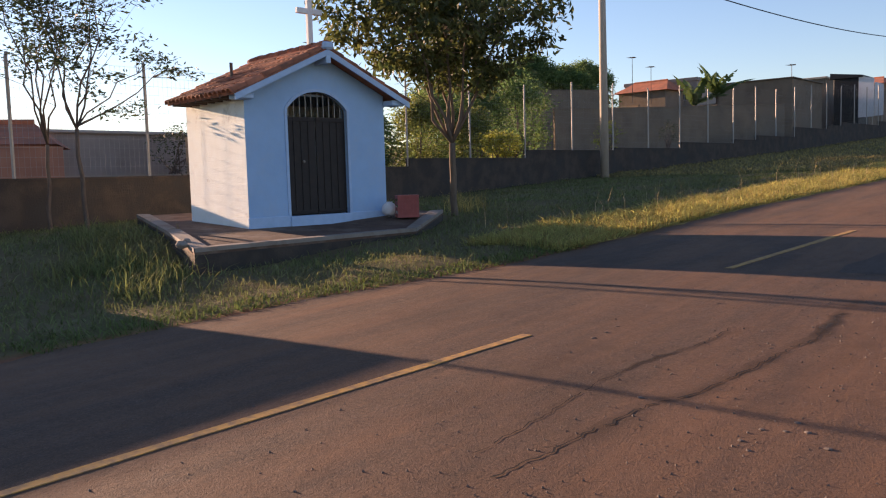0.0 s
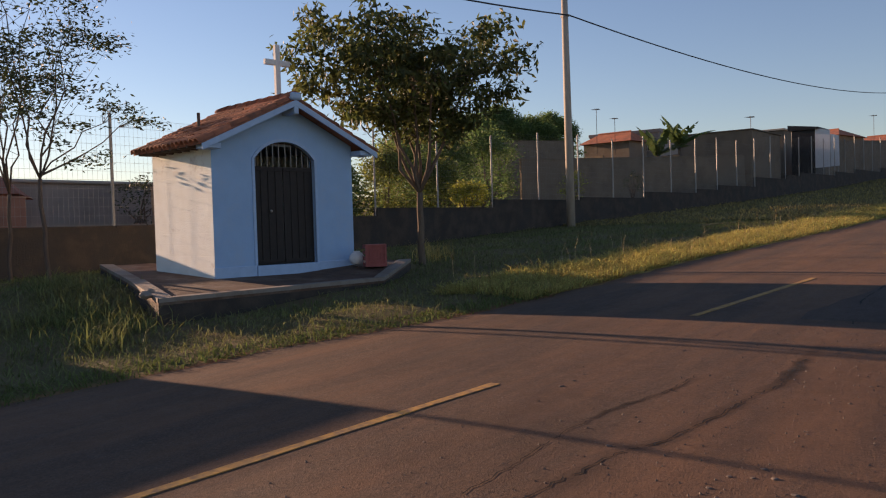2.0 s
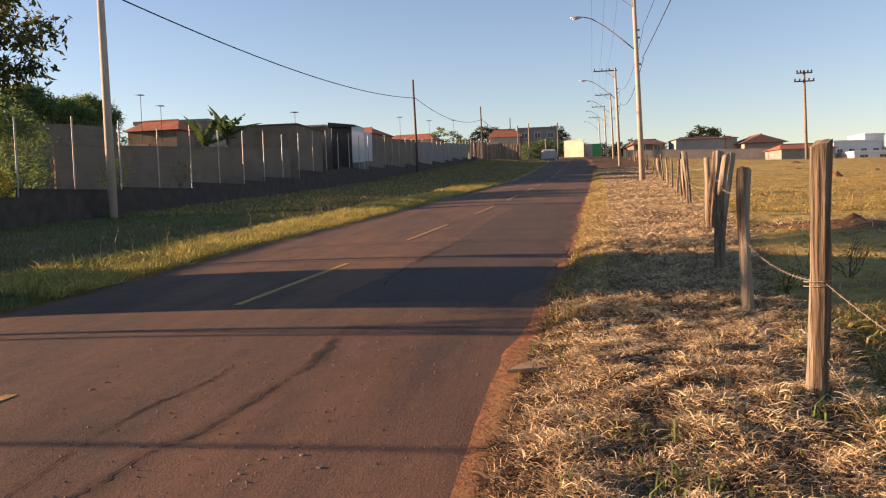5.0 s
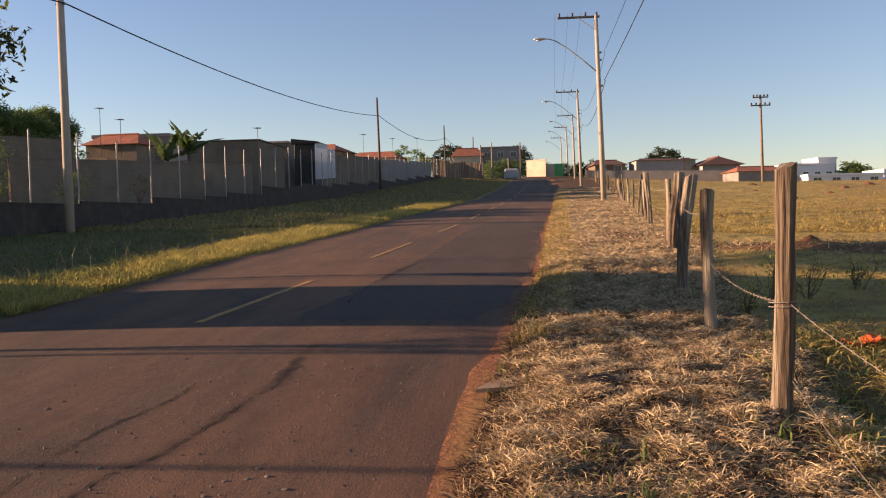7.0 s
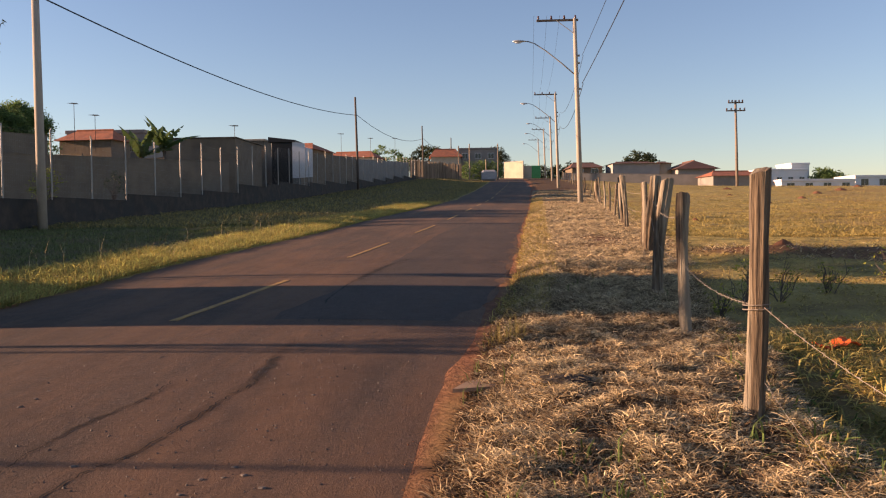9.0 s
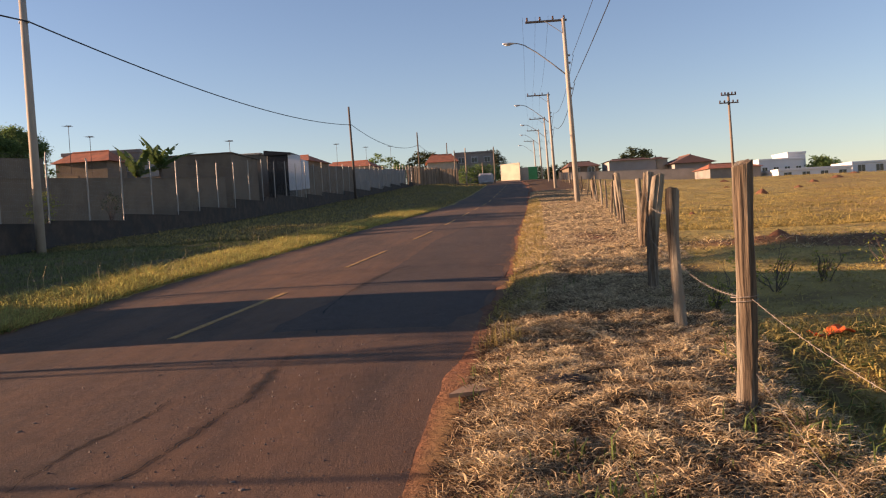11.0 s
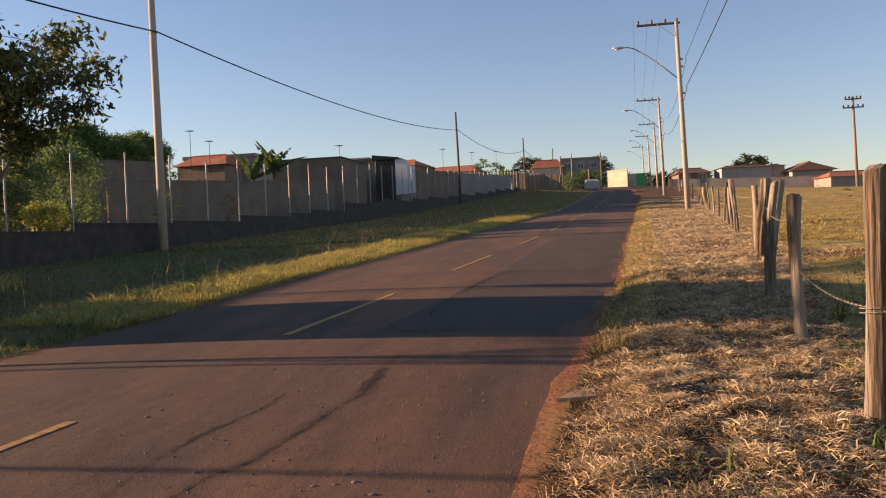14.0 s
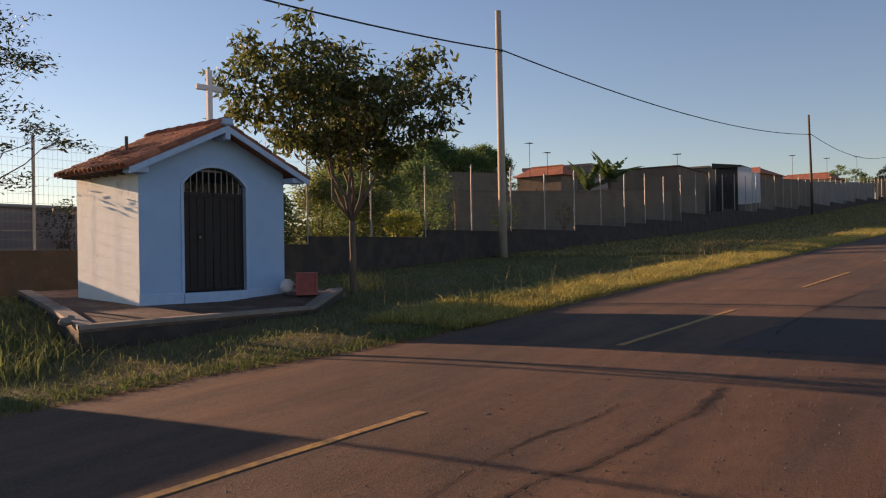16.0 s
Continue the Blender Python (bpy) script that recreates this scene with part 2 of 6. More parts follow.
# ---- worn asphalt: aggregate, wheel tracks, red dust ----
def asphalt_material(name, dark, light, dust, dust_top):
    m = bpy.data.materials.new(name)
    m.use_nodes = True
    nodes, links = m.node_tree.nodes, m.node_tree.links
    b = nodes["Principled BSDF"]
    b.inputs["Specular IOR Level"].default_value = 0.2
    b.inputs["Sheen Weight"].default_value, b.inputs["Sheen Roughness"].default_value = 0.016, 0.55
    b.inputs["Sheen Tint"].default_value = (1.0, 0.80, 0.62, 1)
    geo = nodes.new("ShaderNodeNewGeometry")

    def noise_node(sc, detail=6, stretch=(1, 1, 1), rough=0.6):
        mp = nodes.new("ShaderNodeMapping")
        mp.inputs["Scale"].default_value = stretch
        links.new(geo.outputs["Position"], mp.inputs["Vector"])
        n = nodes.new("ShaderNodeTexNoise")
        n.inputs["Scale"].default_value, n.inputs["Detail"].default_value, n.inputs["Roughness"].default_value = sc, detail, rough
        links.new(mp.outputs["Vector"], n.inputs["Vector"])
        return n.outputs["Fac"]

    def ramp(fac, lo, hi, a=0.0, c=1.0):
        r = nodes.new("ShaderNodeMapRange")
        links.new(fac, r.inputs["Value"])
        for k, v in zip(("From Min", "From Max", "To Min", "To Max"), (lo, hi, a, c)):
            r.inputs[k].default_value = v
        return r.outputs["Result"]

    def mix(fac, a, c):
        x = nodes.new("ShaderNodeMix")
        x.data_type = "RGBA"
        links.new(fac, x.inputs[0])
        for sock, v in ((x.inputs[6], a), (x.inputs[7], c)):
            if isinstance(v, tuple):
                sock.default_value = (*v, 1)
            else:
                links.new(v, sock)
        return x.outputs[2]

    col = mix(ramp(noise_node(38, 8, rough=0.75), 0.40, 0.62), dark, light)
    col = mix(ramp(noise_node(1.1, 7, (1, 0.10, 1), 0.65), 0.42, 0.66, 0.0, dust_top), col, dust)
    col = mix(ramp(noise_node(0.8, 7, (1, 0.5, 1), 0.7), 0.50, 0.72, 0.0, 0.6), col, tuple(0.62 * c for c in dark))
    stones = nodes.new("ShaderNodeTexVoronoi")
    stones.inputs["Scale"].default_value = 42.0
    links.new(geo.outputs["Position"], stones.inputs["Vector"])
    col = mix(ramp(stones.outputs["Distance"], 0.20, 0.10, 0.0, 0.55), col, (0.20, 0.145, 0.11))
    pits = noise_node(70, 4, rough=0.7)
    col = mix(ramp(pits, 0.42, 0.32, 0.0, 0.75), col, (0.016, 0.012, 0.010))
    links.new(col, b.inputs["Base Color"])
    links.new(ramp(noise_node(6), 0.3, 0.7, 0.78, 0.94), b.inputs["Roughness"])
    wave, grain = nodes.new("ShaderNodeBump"), nodes.new("ShaderNodeBump")
    wave.inputs["Strength"].default_value, wave.inputs["Distance"].default_value = 0.35, 0.05
    links.new(noise_node(2.2, 5, (1, 0.4, 1)), wave.inputs["Height"])
    grain.inputs["Strength"].default_value, grain.inputs["Distance"].default_value = 0.75, 0.010
    links.new(pits, grain.inputs["Height"])
    links.new(wave.outputs["Normal"], grain.inputs["Normal"])
    links.new(grain.outputs["Normal"], b.inputs["Normal"])
    return m


M["asphalt"] = asphalt_material("asphalt", (0.062, 0.041, 0.031), (0.128, 0.078, 0.051), (0.19, 0.095, 0.050), 0.85)
M["newtar"] = asphalt_material("newer_asphalt", (0.048, 0.036, 0.031), (0.092, 0.064, 0.049), (0.13, 0.075, 0.048), 0.4)

# ---- ground mesh colours by zone ----
def ground_material():
    m = bpy.data.materials.new("ground_soil_and_turf")
    m.use_nodes = True
    nt = m.node_tree
    nodes, links = nt.nodes, nt.links
    b = nodes["Principled BSDF"]
    b.inputs["Roughness"].default_value = 0.95
    b.inputs["Specular IOR Level"].default_value = 0.15
    geo = nodes.new("ShaderNodeNewGeometry")

    def noise_node(sc, detail=8):
        n = nodes.new("ShaderNodeTexNoise")
        n.inputs["Scale"].default_value, n.inputs["Detail"].default_value, n.inputs["Roughness"].default_value = sc, detail, 0.65
        links.new(geo.outputs["Position"], n.inputs["Vector"])
        return n.outputs["Fac"]

    def ramp(fac, lo, hi):
        r = nodes.new("ShaderNodeMapRange")
        links.new(fac, r.inputs["Value"])
        r.inputs["From Min"].default_value, r.inputs["From Max"].default_value = lo, hi
        return r.outputs["Result"]

    def mix(fac, a, c):
        x = nodes.new("ShaderNodeMix")
        x.data_type = "RGBA"
        links.new(fac, x.inputs[0])
        for sock, v in ((x.inputs[6], a), (x.inputs[7], c)):
            if isinstance(v, tuple):
                sock.default_value = (*v, 1)
            else:
                links.new(v, sock)
        return x.outputs[2]

    def zone(name):
        a = nodes.new("ShaderNodeAttribute")
        a.attribute_name = name
        return a.outputs["Fac"]

    field = mix(ramp(noise_node(0.35), 0.35, 0.65), (0.50, 0.36, 0.12), (0.38, 0.30, 0.10))
    field = mix(ramp(noise_node(1.6), 0.46, 0.66), field, (0.17, 0.125, 0.055))
    field = mix(ramp(noise_node(0.12), 0.48, 0.66), field, (0.34, 0.22, 0.085))
    left = mix(ramp(noise_node(0.9), 0.35, 0.65), (0.125, 0.115, 0.05), (0.18, 0.13, 0.07))
    # Dark base under the straw, so that its gaps look shaded.
    dry = mix(ramp(noise_node(7.0), 0.35, 0.65), (0.16, 0.095, 0.05), (0.07, 0.042, 0.026))
    soil = mix(ramp(noise_node(9.0), 0.35, 0.65), (0.27, 0.115, 0.06), (0.16, 0.07, 0.04))
    col = mix(zone("zone_left"), field, left)
    col = mix(zone("zone_dry"), col, dry)
    col = mix(zone("zone_soil"), col, soil)
    links.new(col, b.inputs["Base Color"])
    bn = nodes.new("ShaderNodeBump")
    bn.inputs["Strength"].default_value, bn.inputs["Distance"].default_value = 0.8, 0.06
    links.new(noise_node(14.0), bn.inputs["Height"])
    links.new(bn.outputs["Normal"], b.inputs["Normal"])
    return m


# ---- mesh helpers ----
def mesh_of(name, bm, material, smooth=False):
    me = bpy.data.meshes.new(name)
    bm.to_mesh(me)
    bm.free()
    me.materials.append(material)
    if smooth:
        for p in me.polygons:
            p.use_smooth = True
    return me


def part(name, bm, material, parent, label="", smooth=False):
    ob = new(name, mesh_of(name, bm, material, smooth))
    ob.parent = parent
    if label:
        ob["label"] = label
    return ob


def thing(name, bm, material, label, category, group="", kind="", smooth=False, at=None):
    ob = new(name, mesh_of(name, bm, material, smooth))
    if at:
        ob.location = at
    return tagged(ob, label, category, group, kind)


def empty(name, place, label, category, group="", kind=""):
    ob = new(name)
    ob.empty_display_size = 0.2
    ob.location = place
    return tagged(ob, label, category, group, kind)


def box(bm, lo, hi, bevel=0.0):
    r = bmesh.ops.create_cube(bm, size=1.0)["verts"]
    for v in r:
        v.co = Vector([lo[i] + (v.co[i] + 0.5) * (hi[i] - lo[i]) for i in range(3)])
    if bevel:
        edges = {e for v in r for e in v.link_edges}
        bmesh.ops.bevel(bm, geom=list(edges), offset=bevel, segments=1, affect="EDGES")
    return bm


def boxes(*pairs, bevel=0.0):
    bm = bmesh.new()
    for lo, hi in pairs:
        box(bm, lo, hi, bevel)
    return bm


def tube(bm, pts, radii, seg=8, cap=True):
    """A tapered tube along points."""
    pts = [Vector(p) for p in pts]
    rings = []
    for i, p in enumerate(pts):
        d = (pts[min(i + 1, len(pts) - 1)] - pts[max(i - 1, 0)]).normalized()
        side = d.cross(Vector((0.31, 0.94, 0.12)) if abs(d.y) < 0.9 else Vector((1, 0, 0))).normalized()
        up = side.cross(d)
        r = radii[i] if isinstance(radii, (list, tuple)) else radii
        rings.append([bm.verts.new(p + (side * math.cos(a) + up * math.sin(a)) * r) for a in [2 * math.pi * k / seg for k in range(seg)]])
    for a, c in zip(rings, rings[1:]):
        for k in range(seg):
            bm.faces.new((a[k], a[(k + 1) % seg], c[(k + 1) % seg], c[k]))
    if cap:
        bm.faces.new(rings[0][::-1])
        bm.faces.new(rings[-1])
    return bm


def prism(bm, outline, z0, z1):
    """An upright prism over a plan outline (counter-clockwise). z0 and z1: numbers, or one for each corner."""
    n = len(outline)
    zb = z0 if isinstance(z0, (list, tuple)) else [z0] * n
    zt = z1 if isinstance(z1, (list, tuple)) else [z1] * n
    lo = [bm.verts.new((x, y, z)) for (x, y), z in zip(outline, zb)]
    hi = [bm.verts.new((x, y, z)) for (x, y), z in zip(outline, zt)]
    for k in range(n):
        bm.faces.new((lo[k], lo[(k + 1) % n], hi[(k + 1) % n], hi[k]))
    bm.faces.new(lo[::-1])
    bm.faces.new(hi)
    return bm


def raw_mesh(name, verts, faces, material, smooth=False):
    me = bpy.data.meshes.new(name)
    verts = np.asarray(verts, dtype=np.float32)
    faces = np.asarray(faces, dtype=np.int32)
    k = faces.shape[1]
    me.vertices.add(len(verts))
    me.vertices.foreach_set("co", verts.ravel())
    me.loops.add(faces.size)
    me.loops.foreach_set("vertex_index", faces.ravel())
    me.polygons.add(len(faces))
    me.polygons.foreach_set("loop_start", np.arange(len(faces), dtype=np.int32) * k)
    me.polygons.foreach_set("loop_total", np.full(len(faces), k, dtype=np.int32))
    me.polygons.foreach_set("use_smooth", np.full(len(faces), smooth, dtype=bool))
    me.update(calc_edges=True)
    me.materials.append(material)
    return me


# ---- lie of the land ----
ROAD_R = ([-40, 0, 4.3, 9, 13.5, 19, 22, 41, 60, 86, 110, 150, 175, 230], [-1.4, -0.66, -0.55, -0.28, 0.12, 0.34, 0.42, 1.28, 2.0, 3.0, 3.4, 3.6, 2.6, 0.0])
ROAD_L = ([-40, 4, 6, 8.2, 10.4, 14, 16, 20, 25, 34, 48, 80, 114, 150, 175, 230], [-9.2, -7.45, -7.2, -6.6, -6.42, -6.35, -6.3, -5.9, -5.5, -5.1, -4.0, -2.6, -1.9, -1.7, -2.7, -5.5])


def sm(v, a, b):
    t = np.clip((v - a) / (b - a), 0, 1)
    return t * t * (3 - 2 * t)


def road_z(y):
    return np.interp(y, [-400, -60, 0, 60, 150, 190, 400], [-14, -3.0, 0, 3.0, 8.85, 9.8, 10.5])


def lie(x, y):
    """Height of the ground at x, y (numbers or arrays)."""
    x, y = np.asarray(x, float), np.asarray(y, float)
    z = road_z(y)
    dr, dl = x - np.interp(y, *ROAD_R), np.interp(y, *ROAD_L) - x
    z = z + 0.12 * sm(dr, 0.0, 0.7) + 0.03 * sm(dl, 0.0, 1.0)
    z = z + sm(dl, 0.3, 1.8) * np.clip((17 - y) / 9, 0, 1) * 0.02 * sm(y, -14, 0) + sm(dl, 2.7, 6.8) * np.clip((19 - y) / 11, 0, 1) * 0.34 * sm(y, -14, 0)
    off = x - (0.9 + 0.106 * np.clip(y, -9, 14))
    dip = 0.03 + 0.20 * np.exp(-((y - 5.35 + 0.25 * (x - 2)) / 0.75) ** 2) + 0.05 * np.exp(-((y - 8.6) / 1.2) ** 2)
    z = z - dip * sm(off + 0.12 * np.sin(2.3 * y), 0.12, 0.75) * sm(13.6 - y, 0, 1.6) * sm(y, -9, -4) * (1 - sm(off, 6, 16))
    z = z + 0.16 * np.exp(-((y - 15.7 + 0.22 * (x - 6) - 0.3 * np.sin(1.9 * x)) / 0.75) ** 2) * sm(x, 3.4, 4.6) * (0.6 + 0.4 * np.sin(2.7 * x) * np.sin(1.1 * x + 2))
    z = z + sm(dl, 2, 8) * 0.005 * np.clip(y - 35, 0, 150)
    z = z - 0.05 * 1.25 * np.clip(x - 8, 0, 37) * sm(y, 70, 130) * (1 - 0.6 * sm(y, 150, 260))
    z = z + 0.9 * np.exp(-((x - 68) / 13) ** 2 - ((y - 112) / 14) ** 2)
    rough = 0.035 * np.sin(1.7 * x + 0.9 * np.sin(1.3 * y)) * np.sin(1.4 * y + 0.7 * np.sin(1.1 * x)) + 0.025 * np.sin(0.43 * x + 1) * np.sin(0.37 * y)
    return z + rough * np.maximum(sm(dr, 0.1, 1.2), sm(dl, 0.1, 1.2))


def gz(x, y):
    return float(lie(x, y))


def build_ground():
    def axis(lo, a, b, hi, step, grow=1.18):
        mid = list(np.arange(a, b, step))
        up, s = [b], step
        while up[-1] < hi:
            s *= grow
            up.append(up[-1] + s)
        down, s = [], step
        p = a
        while p > lo:
            s *= grow
            p -= s
            down.append(p)
        return np.array(down[::-1] + mid + up)

    xs, ys = axis(-1500, -19, 14, 1500, 0.22), axis(-900, -3, 32, 1600, 0.22)
    X, Y = np.meshgrid(xs, ys)
    Z = lie(X, Y)
    dr, dl = X - np.interp(Y, *ROAD_R), np.interp(Y, *ROAD_L) - X
    under = sm(-np.maximum(dr, dl), 0.10, 0.45)
    Z = Z - 0.10 * under
    nx, ny = len(xs), len(ys)
    idx = np.arange(nx * ny).reshape(ny, nx)
    f = np.stack([idx[:-1, :-1], idx[:-1, 1:], idx[1:, 1:], idx[1:, :-1]], -1).reshape(-1, 4)
    me = raw_mesh("ground", np.stack([X, Y, Z], -1).reshape(-1, 3), f, ground_material(), True)
    wob = 0.35 * np.sin(0.9 * Y + 1.3 * np.sin(0.5 * Y))
    fence_x = 1.35 + 0.085 * Y
    zones = dict(
        zone_left=sm(dl, -0.1, 0.3),
        zone_dry=sm(dr, -0.3, 0.3) * (1 - sm(X - fence_x + wob * 0.6, -0.1, 0.9)),
        zone_soil=np.maximum(sm(0.34 + wob * 0.4 - dr, 0, 0.25) * sm(dr, -1, -0.2), sm(0.3 + wob * 0.3 - dl, 0, 0.2) * sm(dl, -1, -0.2) * sm(14 - Y, 0, 4)))
    zones["zone_soil"] = np.maximum(zones["zone_soil"], np.exp(-((X - 2.1) / 0.7) ** 2 - ((Y - 19.2) / 1.6) ** 2))
    zones["zone_soil"] = np.maximum(zones["zone_soil"], 0.9 * np.exp(-((Y - 15.5 + 0.22 * (X - 6) - 0.3 * np.sin(1.9 * X)) / 0.85) ** 4) * sm(X, 3.2, 4.3))
    for name, v in zones.items():
        at = me.attributes.new(name, "FLOAT", "POINT")
        at.data.foreach_set("value", np.clip(v, 0, 1).astype(np.float32).ravel())
    tagged(new("ground", me), "rolling ground of red soil, dry verge and pasture turf", "ground", kind="structure")


build_ground()


def build_road():
    ys = np.concatenate([np.arange(-40, 30, 0.2), np.arange(30, 230, 1.0)])
    cols = 19
    rng = np.random.default_rng(3)
    jr = np.interp(ys, np.arange(-40, 231, 0.45), rng.normal(0, 0.07, 603)[:len(np.arange(-40, 231, 0.45))])
    jl = np.interp(ys, np.arange(-40, 231, 0.45), rng.normal(0, 0.05, 603)[:len(np.arange(-40, 231, 0.45))])
    R, L = np.interp(ys, *ROAD_R) + jr, np.interp(ys, *ROAD_L) + jl
    t = np.concatenate([[0.0], np.linspace(0, 1, cols - 2), [1.0]])
    X = L[:, None] + (R - L)[:, None] * t
    Y = np.repeat(ys[:, None], cols, 1)
    Z = road_z(Y) + 0.04 * (1 - (2 * t - 1) ** 2)
    X[:, 0] = X[:, 1] - 0.06
    X[:, -1] = X[:, -2] + 0.06
    Z[:, 0] -= 0.05
    Z[:, -1] -= 0.05
    n = len(ys)
    idx = np.arange(n * cols).reshape(n, cols)
    f = np.stack([idx[:-1, :-1], idx[:-1, 1:], idx[1:, 1:], idx[1:, :-1]], -1).reshape(-1, 4)
    me = raw_mesh("road", np.stack([X, Y, Z], -1).reshape(-1, 3), f, M["asphalt"])
    return tagged(new("road", me), "worn asphalt road dusted with red soil", "road", kind="structure")


road = build_road()


def road_top(x, y):
    L, R = np.interp(y, *ROAD_L), np.interp(y, *ROAD_R)
    t = (x - L) / (R - L)
    return float(road_z(y) + 0.04 * (1 - (2 * t - 1) ** 2))


def line_x(y):
    return float(np.interp(y, [0, 1.6, 5.4, 9.1, 12.9, 19.9, 26, 32, 60, 110, 150], [-4.6, -4.42, -4.02, -3.8, -3.45, -2.9, -2.42, -2.1, -0.9, 0.8, 1.0]))


def build_dashes():
    y = -5.6
    while y < 120:
        start = y - 0.9 if 0 < y < 4 else y
        bm = bmesh.new()
        k = 12
        rows = []
        for i in range(k + 1):
            yy = start + (y + 3.7 - start) * i / k
            x = line_x(yy) + 0.09
            w = 0.042 + 0.005 * math.sin(i * 2.1 + y)
            rows.append([bm.verts.new((x + s * w, yy, road_top(x, yy) + h)) for s, h in ((-1, 0.0), (-1, 0.006), (1, 0.006), (1, 0.0))])
        for a, c in zip(rows, rows[1:]):
            for j in range(3):
                bm.faces.new((a[j], a[j + 1], c[j + 1], c[j]))
        part("lane_dash", bm, M["line"], road, "worn yellow centre dash")
        y += 7.33


build_dashes()


# ---- the wayside chapel ----
def arch_wall(bm, xs, low, top, y0, y1):
    """An upright wall in columns between two depths, under a sloped top and over an arched opening."""
    rows = []
    for x, lo in xs:
        rows.append([bm.verts.new((x, y, z)) for y in (y0, y1) for z in (lo, top(x))])
    for a, c in zip(rows, rows[1:]):
        if (a[0].co - c[0].co).length < 1e-6:
            continue
        if abs(a[0].co.x - c[0].co.x) < 1e-6:
            bm.faces.new((a[0], c[0], c[2], a[2]))
            continue
        bm.faces.new((a[0], c[0], c[1], a[1]))
        bm.faces.new((c[2], a[2], a[3], c[3]))
        bm.faces.new((a[1], c[1], c[3], a[3]))
        bm.faces.new((c[0], a[0], a[2], c[2]))
    for r in (rows[0], rows[-1]):
        bm.faces.new((r[0], r[1], r[3], r[2]))
    bmesh.ops.recalc_face_normals(bm, faces=bm.faces)
    return bm


def build_chapel():
    W2, DEP, EAVE, PEAK, TH = 1.52, 2.12, 2.30, 3.0, 0.15
    slope = (PEAK - EAVE) / W2
    top = lambda x: PEAK - slope * abs(x)
    root = empty("chapel", (-11.70, 10.04, 0.90), "small pale blue wayside chapel with red clay tile roof", "chapel")
    root.rotation_euler = (0, 0, radians(84.0))
    DL, DR, SPR, CRN = -0.68, 0.62, 1.99, 2.31
    half, mid = (DR - DL) / 2, (DR + DL) / 2
    rise = CRN - SPR
    rad = (half * half + rise * rise) / (2 * rise)
    arch = lambda x: CRN - rad + math.sqrt(max(rad * rad - (x - mid) ** 2, 0))
    cols = [(-W2, -0.3), (DL, -0.3)] + [(DL + (DR - DL) * k / 18, arch(DL + (DR - DL) * k / 18)) for k in range(19)] + [(DR, -0.3), (0.95, -0.3), (W2, -0.3)]
    part("front_wall", arch_wall(bmesh.new(), cols, None, top, 0, TH), M["bluewall"], root, "pale blue limewashed front wall")
    part("back_wall", arch_wall(bmesh.new(), [(-W2, -0.3), (0, -0.3), (W2, -0.3)], None, top, DEP - TH, DEP), M["whitewall"], root)
    part("side_wall", boxes(((-W2, TH + 0.002, -0.3), (-W2 + TH, DEP - TH - 0.002, EAVE))), M["whitewall"], root, "weathered whitewashed side wall")
    part("corner_return", boxes(((-W2 - 0.003, 0.003, -0.3), (-W2 + 0.002, TH + 0.02, EAVE - 0.02))), M["whitewall"], root, "white painted corner of the front wall")
    part("side_wall", boxes(((W2 - TH, TH + 0.002, -0.3), (W2, DEP - TH - 0.002, EAVE))), M["whitewall"], root)
    for a, c in ((-W2 - 0.015, DL - 0.02), (DR + 0.02, W2 + 0.015)):
        part("plinth", boxes(((a, -0.02, -0.3), (c, 0.012, 0.10)), bevel=0.008), M["trim"], root)
    part("threshold", boxes(((DL - 0.02, -0.05, -0.3), (DR + 0.02, TH, 0.09)), bevel=0.01), M["trim"], root, "pale blue painted door step")
    part("inner_floor", boxes(((-W2 + TH, TH, -0.3), (W2 - TH, DEP - TH, 0.05))), M["concrete"], root)
    # Added dark panel hides the roof deck, so the arch reads as unlit.
    part("ceiling", boxes(((-W2 + TH, TH + 0.003, 2.24), (W2 - TH, DEP - TH - 0.003, 2.28))), M["inside"], root, "added dark panel hiding the roof deck")
    # raised band round the doorway
    bm = bmesh.new()
    path = [(DR, 0.09)] + [(DR, 0.09 + (SPR - 0.09) * k / 6) for k in range(1, 7)] + [(DL + (DR - DL) * k / 18, arch(DL + (DR - DL) * k / 18)) for k in range(17, 0, -1)] + [(DL, SPR), (DL, 0.09)]
    w = 0.055
    rows = []
    for i, (x, z) in enumerate(path):
        a, c = path[max(i - 1, 0)], path[min(i + 1, len(path) - 1)]
        t = Vector((c[0] - a[0], c[1] - a[1])).normalized()
        n = Vector((t.y, -t.x))
        rows.append([bm.verts.new((x + n.x * o, y, z + n.y * o)) for o, y in ((0, 0.03), (0, -0.018), (w, -0.018), (w, 0.03))])
    for a, c in zip(rows, rows[1:]):
        for k in range(3):
            bm.faces.new((a[k], a[k + 1], c[k + 1], c[k]))
    part("door_surround", bm, M["trim"], root, "narrow pale blue raised door surround")
    # iron gate of two leaves
    gate = part("gate_frame", tube(bmesh.new(), [(x, 0.09, z) for x, z in path], 0.02, 6), M["gate"], root, "black iron gate frame")
    for s, a, c in ((-1, DL + 0.02, mid - 0.008), (1, mid + 0.008, DR - 0.02)):
        leaf = part("gate_leaf", boxes(((a, 0.08, 0.11), (c, 0.10, 1.86)), bevel=0.004), M["gate"], root, "black sheet iron gate leaf")
        for k in range(1, 4):
            x = a + (c - a) * k / 4
            part("rib", boxes(((x - 0.012, 0.066, 0.13), (x + 0.012, 0.079, 1.84)), bevel=0.003), M["gate"], leaf)
        for z in (0.16, 1.80):
            part("rail", boxes(((a + 0.01, 0.058, z - 0.02), (c - 0.01, 0.066, z + 0.02)), bevel=0.003), M["gate"], leaf)
